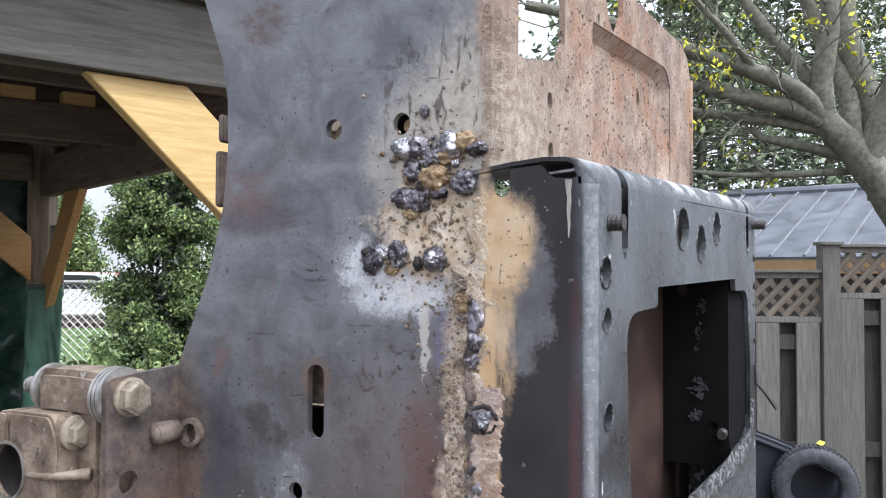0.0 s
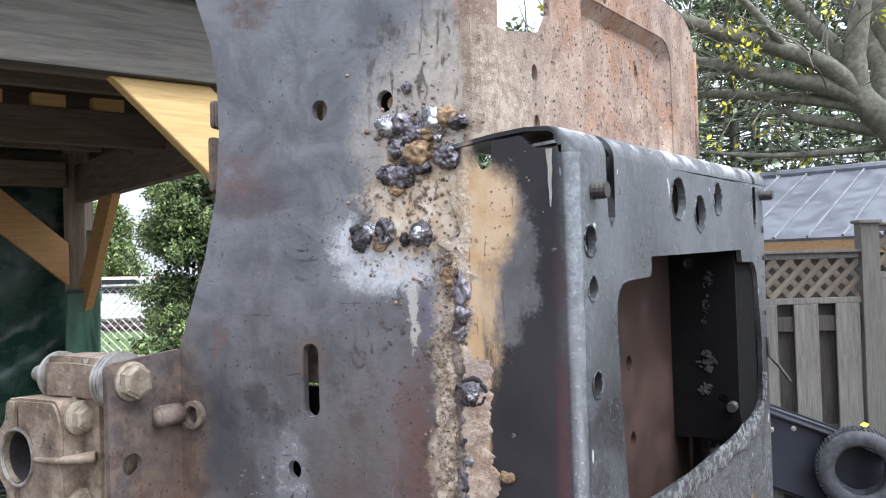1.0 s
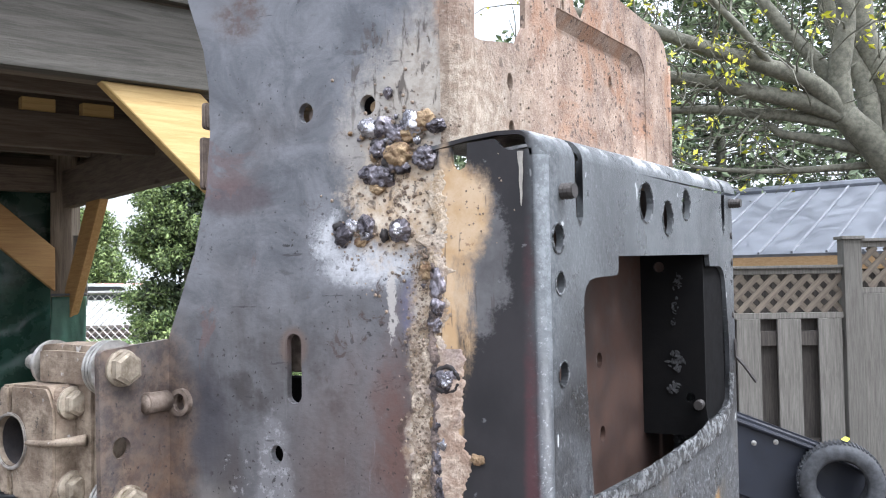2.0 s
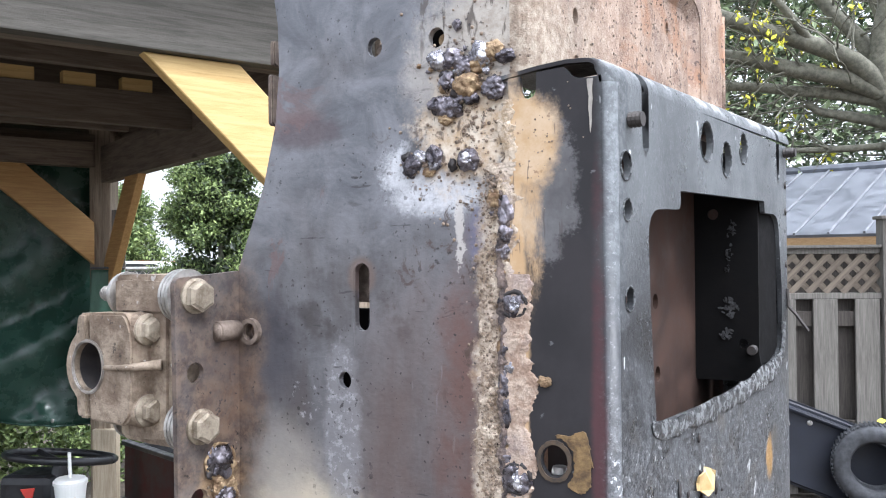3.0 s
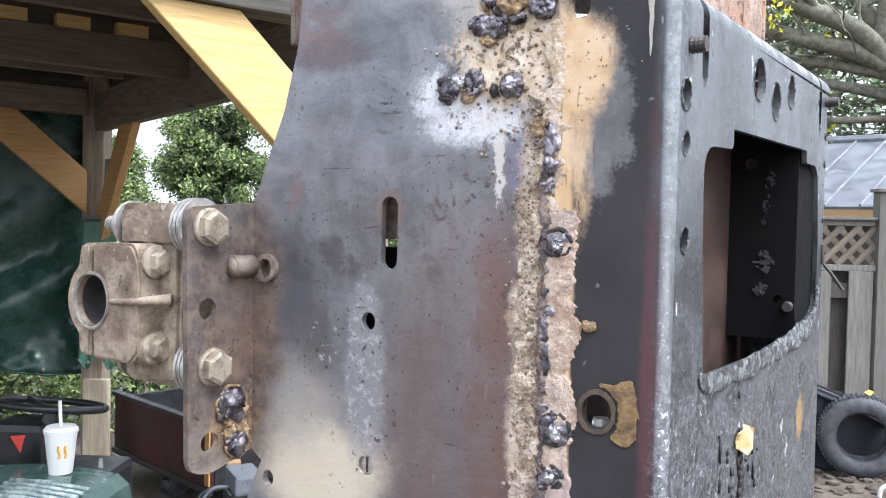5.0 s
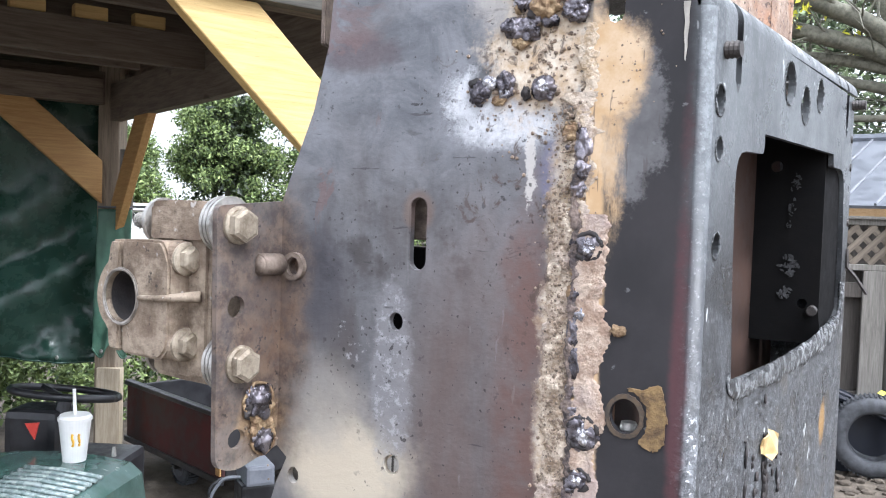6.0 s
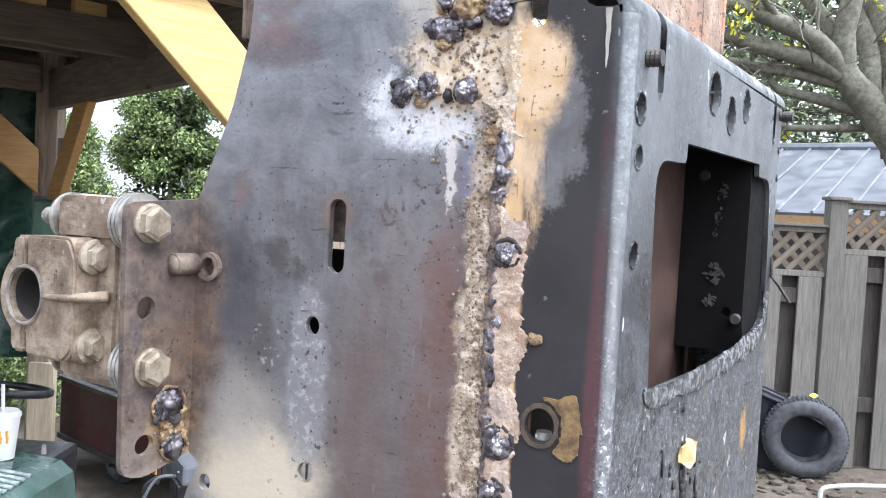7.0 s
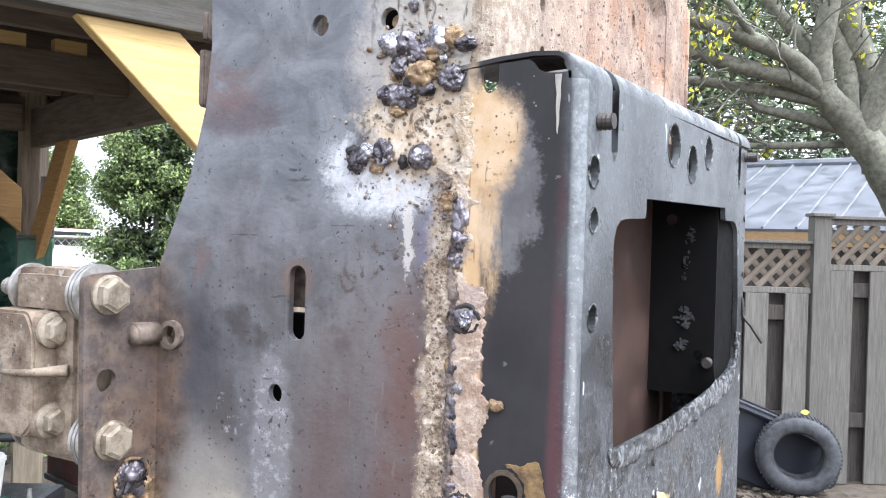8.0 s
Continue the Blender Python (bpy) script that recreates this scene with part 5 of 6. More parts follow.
timber("fascia_board", S(-0.35, -0.085, 2.438), S(3.4, -0.085, 2.438), 0.03, 0.20, GREYBEAM, shelter)
timber("inner_beam", S(-0.2, 0.06, 2.240), S(3.4, 0.06, 2.240), 0.05, 0.16, DARKWOOD, shelter)
timber("far_beam", S(-0.2, SP, 2.235), S(3.6, SP, 2.235), 0.06, 0.17, DARKWOOD, shelter)
timber("header", S(0, -0.1, 2.165), S(0, SP + 0.15, 2.165), 0.055, 0.19, DARKWOOD, shelter, "dark side header")
for i, v in enumerate((0.55, 1.05, 1.55, 2.05)):
    timber("rafter", S(-0.15, v, 2.40), S(3.5, v, 2.40), 0.045, 0.14, DARKWOOD, shelter)
timber("tie_board", S(0.1, SP - 0.16, 2.20), S(3.4, SP - 0.16, 2.20), 0.04, 0.12, DARKWOOD, shelter)
timber("tie_board", S(0.1, SP - 0.75, 2.30), S(3.4, SP - 0.75, 2.30), 0.04, 0.12, DARKWOOD, shelter)
for i in range(13):
    timber("roof_board", S(-0.3, -0.12 + 0.245 * i, 2.50), S(3.6, -0.12 + 0.245 * i, 2.50), 0.238, 0.02, DARKWOOD, shelter)
timber("far_fascia", S(-0.3, SP + 0.24, 2.40), S(3.6, SP + 0.24, 2.40), 0.03, 0.22, DARKWOOD, shelter)
timber("gable_board", S(-0.10, -0.1, 2.38), S(-0.10, SP + 0.22, 2.38), 0.03, 0.24, DARKWOOD, shelter)
timber("joist", S(-0.02, 1.30, 2.245), S(3.4, 1.30, 2.245), 0.045, 0.13, DARKWOOD, shelter, "dark joist")
# yellow blocks stand in for light coming through between the roof battens
for k in range(9):
    u = 0.18 + 0.21 * k
    timber("spacer_block", S(u, 1.31, 2.336), S(u + 0.115, 1.31, 2.336), 0.05, 0.05, YELLOW, shelter, "yellow block standing in for light between battens")


def brace(p0, p1, w, h, mat, label, cut):
    """A knee brace, its ends cut plumb and level."""
    p0, p1 = Vector(p0), Vector(p1)
    d = p1 - p0
    hor = Vector((d.x, d.y, 0))
    L, D = hor.length, d.z
    # outline in (along, up); the ends are level at the top and plumb at the foot
    c = h / math.sin(math.atan2(-D, L)) if D else h
    e = h / math.cos(math.atan2(-D, L))
    pts = [(0, 0), (c, 0), (L, D + e), (L, D)]
    bm = bmesh.new()
    add_plate(bm, pts, [], w, Matrix.Identity(4))
    bmesh.ops.bevel(bm, geom=bm.edges[:], offset=0.003, segments=1, affect="EDGES")
    n = hor.normalized().cross(Vector((0, 0, 1)))
    return part("knee_brace", bm, mat, shelter, label, m=Matrix.Translation(n * cut) @ axes(p0, hor, (0, 0, 1)))


brace(S(0.638, -0.05, 2.143), S(0.05, -0.05, 1.595), 0.04, 0.160, YELLOW, "fresh yellow timber knee brace", 0.0)
# the two far braces carry their shade in the timber colour
brace(S(0.675, SP - 0.02, 2.18), S(0.06, SP - 0.02, 1.645), 0.04, 0.166, ORANGEW, "timber knee brace with shade in its orange tone", 0.02)
brace(S(0, 1.985, 2.072), S(0, 2.560, 1.418), 0.04, 0.155, ORANGEW, "timber knee brace with shade in its orange tone", 0.02)
bm = add_box(bmesh.new(), (0.12, 0.008, 0.36), pose(*S(-0.03, SP - 0.066, 1.75), 0, 0, 26), 0.002)
part("pale_board", bm, FENCE, shelter, "pale split board nailed to the post")


def cloth(name, p, ww, hh, mat, label, seed, amp=0.05, nu=60, nv=50, sag=0.04):
    """Hanging tarpaulin: p(u, v) gives its flat place, u and v from 0 to 1; it billows by amp."""
    bm = bmesh.new()
    grid = []
    for j in range(nv + 1):
        row = []
        for i in range(nu + 1):
            u, v = i / nu, j / nv
            q = p(u, v)
            a = amp * (0.6 * noise.noise((u * 3.1 + v * 1.9, v * 1.2, seed)) + 0.35 * noise.noise((u * 9 - v * 6, v * 3, seed + 4)) + 0.16 * noise.noise((u * 25 + v * 14, v * 4, seed + 8)))
            row.append(bm.verts.new(q + FF * a * (0.3 + v) - Vector((0, 0, sag * math.sin(u * 9 + seed) * v))))
        grid.append(row)
    for a, b in zip(grid, grid[1:]):
        for i in range(nu):
            bm.faces.new((a[i], a[i + 1], b[i + 1], b[i]))
    top, low = [v.co.copy() for v in grid[0]], [v.co.copy() for v in grid[-1]]
    holder = thing(name, top[len(top) // 2], label, "tarpaulin")
    sheet = part("sheet", bm, mat, holder, smooth=True)
    sheet.modifiers.new("thick", "SOLIDIFY").thickness = 0.002
    part("hem", tube(bmesh.new(), low, 0.005, 6), mat, sheet, smooth=True)
    part("hanging_cord", tube(bmesh.new(), [p + Vector((0, 0, 0.01)) for p in top], 0.006, 6), GREYP, holder)
    for p in low[4::12]:
        part("eyelet", lump(bmesh.new(), p + Vector((0, 0, 0.03)) - FF * 0.003, (0.012, 0.006, 0.012), 0.0, sub=2), ZINC, sheet)
    return holder


cloth("tarpaulin", lambda u, v: S(0.02 + 3.0 * u, SP + 0.09, 2.30 - 1.46 * v), 3, 1.5, TARP, "dark green tarpaulin hung behind timber posts", 2.0, 0.30)
cloth("tarpaulin_edge", lambda u, v: W(-2.03 + 0.17 * u - 0.02 * v, 4.19 + 0.02 * u, 1.62 - 0.72 * v), 0.2, 1.4, TARPL, "green tarpaulin edge tied round post, paled for light through it", 6.0, 0.03, 16, 40)

# ---- garden tractor with the cup ----
HR = math.degrees(math.atan2(0.3995, 0.9167))      # turn of the yard axes
tractor = thing("garden_tractor", W(-1.65, 2.6, G), "dark green garden tractor with louvred hood", "tractor")


def yard_m(r, f, z, turn=0.0):
    return pose(*W(r, f, z), 0, 0, HR + turn)


# hood: an arched sheet, louvres on top
bm = bmesh.new()
prof = [(-0.34, 0.36), (-0.34, 0.62), (-0.325, 0.70), (-0.28, 0.735), (-0.15, 0.752), (0, 0.757), (0.15, 0.752), (0.28, 0.735), (0.325, 0.70), (0.34, 0.62), (0.34, 0.36)]
rows = []
for j in range(9):
    t = j / 8
    rows.append([bm.verts.new((x * (1 - 0.10 * t), -0.62 + 0.86 * t, z - 0.03 * t * t - G + 0.30)) for x, z in prof])
for a, b in zip(rows, rows[1:]):
    for i in range(len(prof) - 1):
        bm.faces.new((a[i], a[i + 1], b[i + 1], b[i]))
bm.faces.new(rows[0])
bm.faces.new(rows[-1][::-1])
hood_m = yard_m(-1.47, 2.52, 0, 0)
hood = part("hood", bm, HOOD, tractor, "dark green painted hood", smooth=False, m=hood_m @ pose(0, 0, 0))
for i in range(10):
    bm = bmesh.new()
    v = -0.34 + i * 0.036
    tube(bm, [(0.03, v, 0.833), (0.14, v, 0.830), (0.275, v, 0.811)], 0.0095, 8, squash=(1, 1, 0.7))
    part("louvre", bm, LOUVRE, hood, smooth=True, m=hood_m)
bm = add_box(bmesh.new(), (0.20, 0.18, 0.24), yard_m(-1.68, 3.04, 0.77, 0), 0.03)
part("dashboard", bm, BLACKP, tractor, "black dashboard")
bm = add_cyl(bmesh.new(), W(-1.60, 3.0, 0.80), W(-1.585, 3.03, 0.935), 0.03, 0.025, 14)
part("steering_column", bm, BLACKP, tractor)
bm = bmesh.new()
cw = W(-1.585, 3.03, 0.945)
wm = Matrix.Translation(cw) @ pose(0, 0, 0, -9, 4, HR)
tube(bm, [wm @ Vector((0.185 * math.cos(a), 0.185 * math.sin(a), 0)) for a in [2 * math.pi * i / 40 for i in range(41)]], 0.014, 10)
wheel = part("steering_wheel", bm, BLACKP, tractor, "black steering wheel", smooth=True)
for a in (0.4, 2.5, 4.6):
    bm = bmesh.new()
    tube(bm, [wm @ Vector((0.02 * math.cos(a), 0.02 * math.sin(a), -0.02)), wm @ Vector((0.18 * math.cos(a), 0.18 * math.sin(a), 0))], 0.013, 8)
    part("spoke", bm, BLACKP, wheel)
bm = bmesh.new()
add_plate(bm, [(0, 0), (0.05, 0.005), (0.035, -0.055)], [], 0.006, axes(W(-1.605, 2.79, 0.888), RR, (0, 0, 1)))
part("red_flag", bm, REDB, tractor, "small red triangular tag")
bm = add_box(bmesh.new(), (0.34, 1.3, 0.24), yard_m(-1.66, 2.9, 0.50, 0), 0.03)
part("chassis", bm, BLACKP, tractor)
for dr, df, r in ((-0.30, -0.3, 0.20), (-0.30, 0.75, 0.24)):
    c = W(-1.56 + dr, 2.55 + df, G + r)
    bm = bmesh.new()
    tube(bm, [c + FF * (r - 0.06) * math.cos(a) + Vector((0, 0, (r - 0.06) * math.sin(a))) for a in [2 * math.pi * i / 28 for i in range(29)]], 0.062, 10)
    part("tyre", bm, RUBBER, tractor, smooth=True)
# wing of the hood's near corner carries bolts and small tools
bm = add_cyl(bmesh.new(), W(-1.23, 2.66, 0.832), W(-1.23, 2.66, 0.862), 0.008, 0.006, 10)
part("hood_pin", bm, ZINC, hood)

cup = thing("paper_cup", W(-1.362, 2.66, 0.842), "white paper cup with lid and straw on green hood", "cup")
bm = add_cyl(bmesh.new(), W(-1.362, 2.66, 0.812), W(-1.362, 2.66, 0.945), 0.036, 0.050, 32)
cup_body = part("cup_body", bm, WHITEP, cup, smooth=False)
bm = bmesh.new()
add_cyl(bm, W(-1.362, 2.66, 0.945), W(-1.362, 2.66, 0.955), 0.053, 0.053, 32)
add_cyl(bm, W(-1.362, 2.66, 0.955), W(-1.362, 2.66, 0.963), 0.050, 0.046, 32)
lid = part("lid", bm, WHITEP, cup, "white plastic lid")
bm = add_cyl(bmesh.new(), W(-1.362, 2.66, 0.95), W(-1.366, 2.66, 1.045), 0.0055, 0.0055, 10)
part("straw", bm, WHITEP, lid)
for k in (-0.007, 0.011):
    bm = bmesh.new()
    pts = []
    for i in range(7):
        z = 0.868 + 0.040 * i / 6
        ang = (k + 0.002 * math.sin(i)) / 0.043 + 0.5
        pts.append(W(-1.362, 2.66, z) + (RR * math.sin(ang) - FF * math.cos(ang)) * (0.0375 + 0.014 * (z - 0.812) / 0.133 + 0.0010))
    tube(bm, pts, 0.0040, 6)
    part("printed_bar", bm, LOGO, cup_body, "amber printed bar")

# ---- utility cart behind the tractor ----
cart = thing("utility_cart", W(-1.7, 4.4, G), "black utility cart with faded red side", "cart")
CU = Vector((0.748, -0.664, 0)).normalized()
cu, cv = (RR * CU.x + FF * CU.y), (RR * -CU.y + FF * CU.x)
c0 = W(-1.998, 4.5, 0)


def cart_box(name, a0, a1, b0, b1, z0, z1, mat, label="", bev=0.006):
    m = axes(c0 + cu * (a0 + a1) / 2 + cv * (b0 + b1) / 2 + Vector((0, 0, (z0 + z1) / 2)), cu, cv)
    return part(name, add_box(bmesh.new(), (a1 - a0, b1 - b0, z1 - z0), bevel=bev), mat, cart, label, m=m)


cart_box("side_panel", 0, 1.0, 0, 0.02, 0.37, 0.665, REDP, "faded dark red side panel")
cart_box("side_panel", 0, 1.0, 0.73, 0.75, 0.37, 0.665, BLACKP)
cart_box("end_panel", 0, 0.02, 0.022, 0.728, 0.37, 0.66, BLACKP)
cart_box("end_panel", 0.98, 1.0, 0.022, 0.728, 0.37, 0.66, BLACKP)
cart_box("bed", 0.022, 0.978, 0.022, 0.728, 0.43, 0.45, BLACKP)
cart_box("top_rail", -0.01, 1.01, -0.012, 0.03, 0.665, 0.69, BLACKP, "black top rail")
cart_box("top_rail", -0.01, 1.01, 0.72, 0.762, 0.665, 0.69, BLACKP)
cart_box("lower_rail", -0.01, 1.01, -0.012, 0.01, 0.355, 0.385, BLACKP)
cart_box("corner_strip", 0.965, 1.004, -0.013, -0.004, 0.40, 0.655, ORANGEW, "orange corner strip", 0.002)
for b in (0.085, 0.665):
    for a in (0.50,):
        c = c0 + cu * a + cv * b + Vector((0, 0, G + 0.102))
        bm = bmesh.new()
        tube(bm, [c + cu * 0.055 * math.cos(t) + Vector((0, 0, 0.055 * math.sin(t))) for t in [2 * math.pi * i / 28 for i in range(29)]], 0.040, 10)
        for i in range(36):
            t = 2 * math.pi * i / 36
            add_box(bm, (0.008, 0.06, 0.012), axes(c + (cu * math.cos(t) + Vector((0, 0, math.sin(t)))) * 0.096, cu * -math.sin(t) + Vector((0, 0, math.cos(t))), cv))
        cart_tyre = part("tyre", bm, RUBBER, cart, "dirty treaded tyre", smooth=False)
        part("rim", add_cyl(bmesh.new(), c - cv * 0.03, c + cv * 0.03, 0.05, 0.05, 20), BLACKP, cart_tyre)
cart_box("axle", 0.49, 0.51, 0.02, 0.73, 0.31, 0.33, BLACKP)
bag = thing("plastic_bag", c0 + cu * 0.72 + cv * 0.42 + Vector((0, 0, 0.45)), "crumpled white and lime plastic bag in cart", "bag")
part("bag_body", lump(bmesh.new(), c0 + cu * 0.72 + cv * 0.42 + Vector((0, 0, 0.50)), (0.15, 0.11, 0.07), 0.5, sub=4), WHITEP, bag, smooth=True)
part("bag_print", lump(bmesh.new(), c0 + cu * 0.66 + cv * 0.40 + Vector((0, 0, 0.52)), (0.10, 0.09, 0.075), 0.5, sub=4), simple("lime_print", (0.25, 0.45, 0.04), (0.4, 0.6, 0.08), 20, 0.4), bag, "lime green printed part", smooth=True)

post = thing("stub_post", W(-1.20, 3.3, G), "short orange-brown timber post beside cart", "post")
part("stub", add_box(bmesh.new(), (0.05, 0.05, 0.52), yard_m(-0.925, 3.1, G + 0.26, 20), 0.004), FASCIA, post)
tool = thing("battery_charger", W(-0.83, 2.9, 0.70), "grey plastic charger box with cables on a stand", "charger")
part("case", add_box(bmesh.new(), (0.10, 0.16, 0.07), yard_m(-0.83, 2.9, 0.735, 30), 0.012), GREYP, tool)
part("stand", add_box(bmesh.new(), (0.12, 0.12, 0.70 - G), yard_m(-0.83, 2.9, (0.70 + G) / 2, 30), 0.01), BLACKP, tool)
for k in range(2):
    bm = bmesh.new()
    tube(bm, spline([W(-0.87, 2.86, 0.72), W(-0.93 - 0.01 * k, 2.84, 0.71), W(-0.97, 2.83, 0.62 + 0.03 * k), W(-0.96 + 0.03 * k, 2.84, 0.45)], 8), 0.006, 6)
    part("cable", bm, BLACKP if k else GREYP, tool)

# ---- fence ----
fence = thing("board_fence", W(2.4, 5.2, G), "silvered board fence with lattice top", "fence", kind="structure")


def fbox(name, r0, r1, f0, f1, z0, z1, mat, label="", bev=0.003):
    return part(name, add_box(bmesh.new(), (r1 - r0, f1 - f0, z1 - z0), bevel=bev), mat, fence, label, m=yard_m((r0 + r1) / 2, (f0 + f1) / 2, (z0 + z1) / 2))


random.seed(21)


def fence_panel(r0, r1, top, lat_h):
    fbox("top_rail", r0, r1, 5.215, 5.255, top - 0.035, top, FENCE)
    fbox("top_cap", r0, r1, 5.19, 5.28, top, top + 0.018, FENCE)
    zl = top - 0.035 - lat_h
    fbox("mid_rail", r0, r1, 5.20, 5.265, zl - 0.035, zl, FENCE)
    # lattice strips, two layers, cut to the opening
    for layer, sgn in ((5.222, 1), (5.236, -1)):
        s = -lat_h
        while s < (r1 - r0):
            a = max(s, 0)
            b = min(s + lat_h, r1 - r0)
            if b - a > 0.015:
                za, zb = a - s, b - s
                if sgn < 0:
                    za, zb = lat_h - za, lat_h - zb
                part("lattice_strip", add_box(bmesh.new(), (math.hypot(b - a, zb - za), 0.036, 0.007)), LATTICE, fence,
                         m=axes(W(r0 + (a + b) / 2, layer, zl + (za + zb) / 2), RR * (b - a) + Vector((0, 0, zb - za)), FF.cross(RR * (b - a) + Vector((0, 0, zb - za)))))
            s += 0.102
    x = r0 + 0.005
    front = True
    while x < r1 - 0.03:
        w = min(0.142 if front else 0.128, r1 - x)
        z1 = zl - 0.036 - random.uniform(0, 0.004)
        if front:
            fbox("fence_board", x, x + w, 5.195 + random.uniform(-0.004, 0.004), 5.213, G + random.uniform(0, 0.02), z1, FENCE)
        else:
            # set-back board, its shade put into the darker timber colour
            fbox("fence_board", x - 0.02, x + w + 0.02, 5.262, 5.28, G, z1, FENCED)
        x += w - 0.012
        front = not front
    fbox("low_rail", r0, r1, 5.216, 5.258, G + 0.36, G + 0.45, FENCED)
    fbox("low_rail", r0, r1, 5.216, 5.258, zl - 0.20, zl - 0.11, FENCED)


fence_panel(2.440, 4.6, 1.862, 0.245)
fence_panel(0.2, 2.330, 1.705, 0.235)
fbox("fence_post", 2.332, 2.438, 5.18, 5.275, G, 1.875, FENCE, "square grey fence post")
fbox("post_cap", 2.318, 2.452, 5.163, 5.292, 1.875, 1.895, FENCE)

# ---- shed behind the fence ----
shed = thing("garden_shed", W(4.4, 9.2, G), "low shed with grey standing-seam metal roof", "shed")
ed, sd = Vector((0.78, -0.62)), Vector((0.62, 0.78))
e0 = Vector((3.04, 8.0))


def H(a, b, z):
    p = e0 + ed * a + sd * b
    return W(p.x, p.y, z)


def quad_solid(bm, a, b, c, d, t):
    n = (Vector(b) - Vector(a)).cross(Vector(d) - Vector(a)).normalized() * t
    vs = [bm.verts.new(p) for p in (a, b, c, d)] + [bm.verts.new(Vector(p) - n) for p in (a, b, c, d)]
    for f in ((0, 1, 2, 3), (7, 6, 5, 4), (0, 4, 5, 1), (1, 5, 6, 2), (2, 6, 7, 3), (3, 7, 4, 0)):
        bm.faces.new([vs[i] for i in f])


bm = bmesh.new()
quad_solid(bm, H(-2.4, -0.1, 1.85), H(2.6, -0.1, 1.85), H(2.6, 1.95, 2.62), H(-2.4, 1.95, 2.62), 0.03)
quad_solid(bm, H(-2.4, 1.95, 2.62), H(2.6, 1.95, 2.62), H(2.6, 4.0, 1.85), H(-2.4, 4.0, 1.85), 0.03)
roof = part("roof", bm, ROOFM, shed, "grey metal roof")
for i in range(17):
    a = -2.35 + i * 0.305
    bm = bmesh.new()
    tube(bm, [H(a, -0.1, 1.862), H(a, 1.95, 2.632)], 0.013, 6)
    part("seam", bm, SEAMM, roof)
bm = tube(bmesh.new(), [H(-2.4, 1.95, 2.64), H(2.6, 1.95, 2.64)], 0.05, 8)
part("ridge_cap", bm, ROOFM, roof)
bm = bmesh.new()
quad_solid(bm, H(-2.3, 0, G), H(2.5, 0, G), H(2.5, 0, 1.84), H(-2.3, 0, 1.84), 0.05)
quad_solid(bm, H(-2.3, 3.9, G), H(-2.3, 0.06, G), H(-2.3, 0.06, 1.84), H(-2.3, 3.9, 1.84), 0.05)
part("wall", bm, FENCED, shed)
bm = bmesh.new()
quad_solid(bm, H(-2.4, -0.09, 1.70), H(2.6, -0.09, 1.70), H(2.6, -0.09, 1.838), H(-2.4, -0.09, 1.838), 0.03)
part("fascia", bm, FASCIA, shed, "ochre fascia board")

# ---- tyre and machine deck against the fence ----
tyre = thing("loose_tyre", W(2.22, 5.0, G), "worn grey rubber tyre standing before board fence", "tyre")
TC = W(2.20, 5.02, G + 0.235)
ta = (RR * 0.95 - FF * 0.30).normalized()
tn = ta.cross(Vector((0, 0, 1)))
bm = bmesh.new()
prof = [(0.135, -0.060), (0.150, -0.078), (0.185, -0.088), (0.215, -0.080), (0.230, -0.060), (0.2345, 0.0), (0.230, 0.060), (0.215, 0.080), (0.185, 0.088), (0.150, 0.078), (0.135, 0.060), (0.142, 0.052), (0.19, 0.06), (0.19, -0.06), (0.142, -0.052)]
rows = []
for i in range(48):
    t = 2 * math.pi * i / 48
    d = ta * math.cos(t) + Vector((0, 0, math.sin(t)))
    rows.append([bm.verts.new(TC + d * r + tn * w) for r, w in prof])
for i in range(48):
    a, b = rows[i], rows[(i + 1) % 48]
    for j in range(len(prof)):
        bm.faces.new((a[j], a[(j + 1) % len(prof)], b[(j + 1) % len(prof)], b[j]))
carcass = part("carcass", bm, RUBBER, tyre, "dusty grey tyre wall", smooth=True)
for i in range(60):
    t = 2 * math.pi * i / 60
    d = ta * math.cos(t) + Vector((0, 0, math.sin(t)))
    bm = add_box(bmesh.new(), (0.011, 0.125, 0.010), axes(TC + d * 0.2335, -ta * math.sin(t) + Vector((0, 0, math.cos(t))), tn))
    part("tread_lug", bm, RUBBER, carcass)
deck = thing("mower_deck", W(2.1, 5.12, G), "dark blue steel mower deck leaning on fence", "mower deck")
DM = axes(W(2.12, 5.12, 0.49), RR * 0.93 - Vector((0, 0, 0.36)), Vector((0, 0, 1)) * 0.93 + RR * 0.36)
bm = bmesh.new()
add_plate(bm, rounded([(-0.85, -0.30), (0.42, -0.30), (0.44, 0.02), (0.30, 0.15), (-0.1, 0.17), (-0.85, 0.17)], [0.1, 0.1, 0.1, 0.1, 0.1, 0.1]), [], 0.09, DM)
es = [e for e in bm.edges if len(e.link_faces) == 2 and e.calc_face_angle(0) > 0.8]
bmesh.ops.bevel(bm, geom=es, offset=0.02, segments=3, affect="EDGES")
shell = part("shell", bm, NAVY, deck, "dark blue pressed shell")
bm = tube(bmesh.new(), [DM @ Vector(p) for p in ((-0.8, 0.12, 0.012), (0.0, 0.12, 0.012), (0.25, 0.10, 0.012))], 0.016, 8)
part("rolled_edge", bm, NAVY, shell)
for a, b in ((-0.30, 0.08), (-0.42, 0.03)):
    part("bolt", hexhead(bmesh.new(), DM @ Vector((a, b, 0.0)), DM.to_3x3() @ Vector((0, 0, 1)), 0.02, 0.015, 0.016), ZINC, shell)
leafb = bmesh.new()
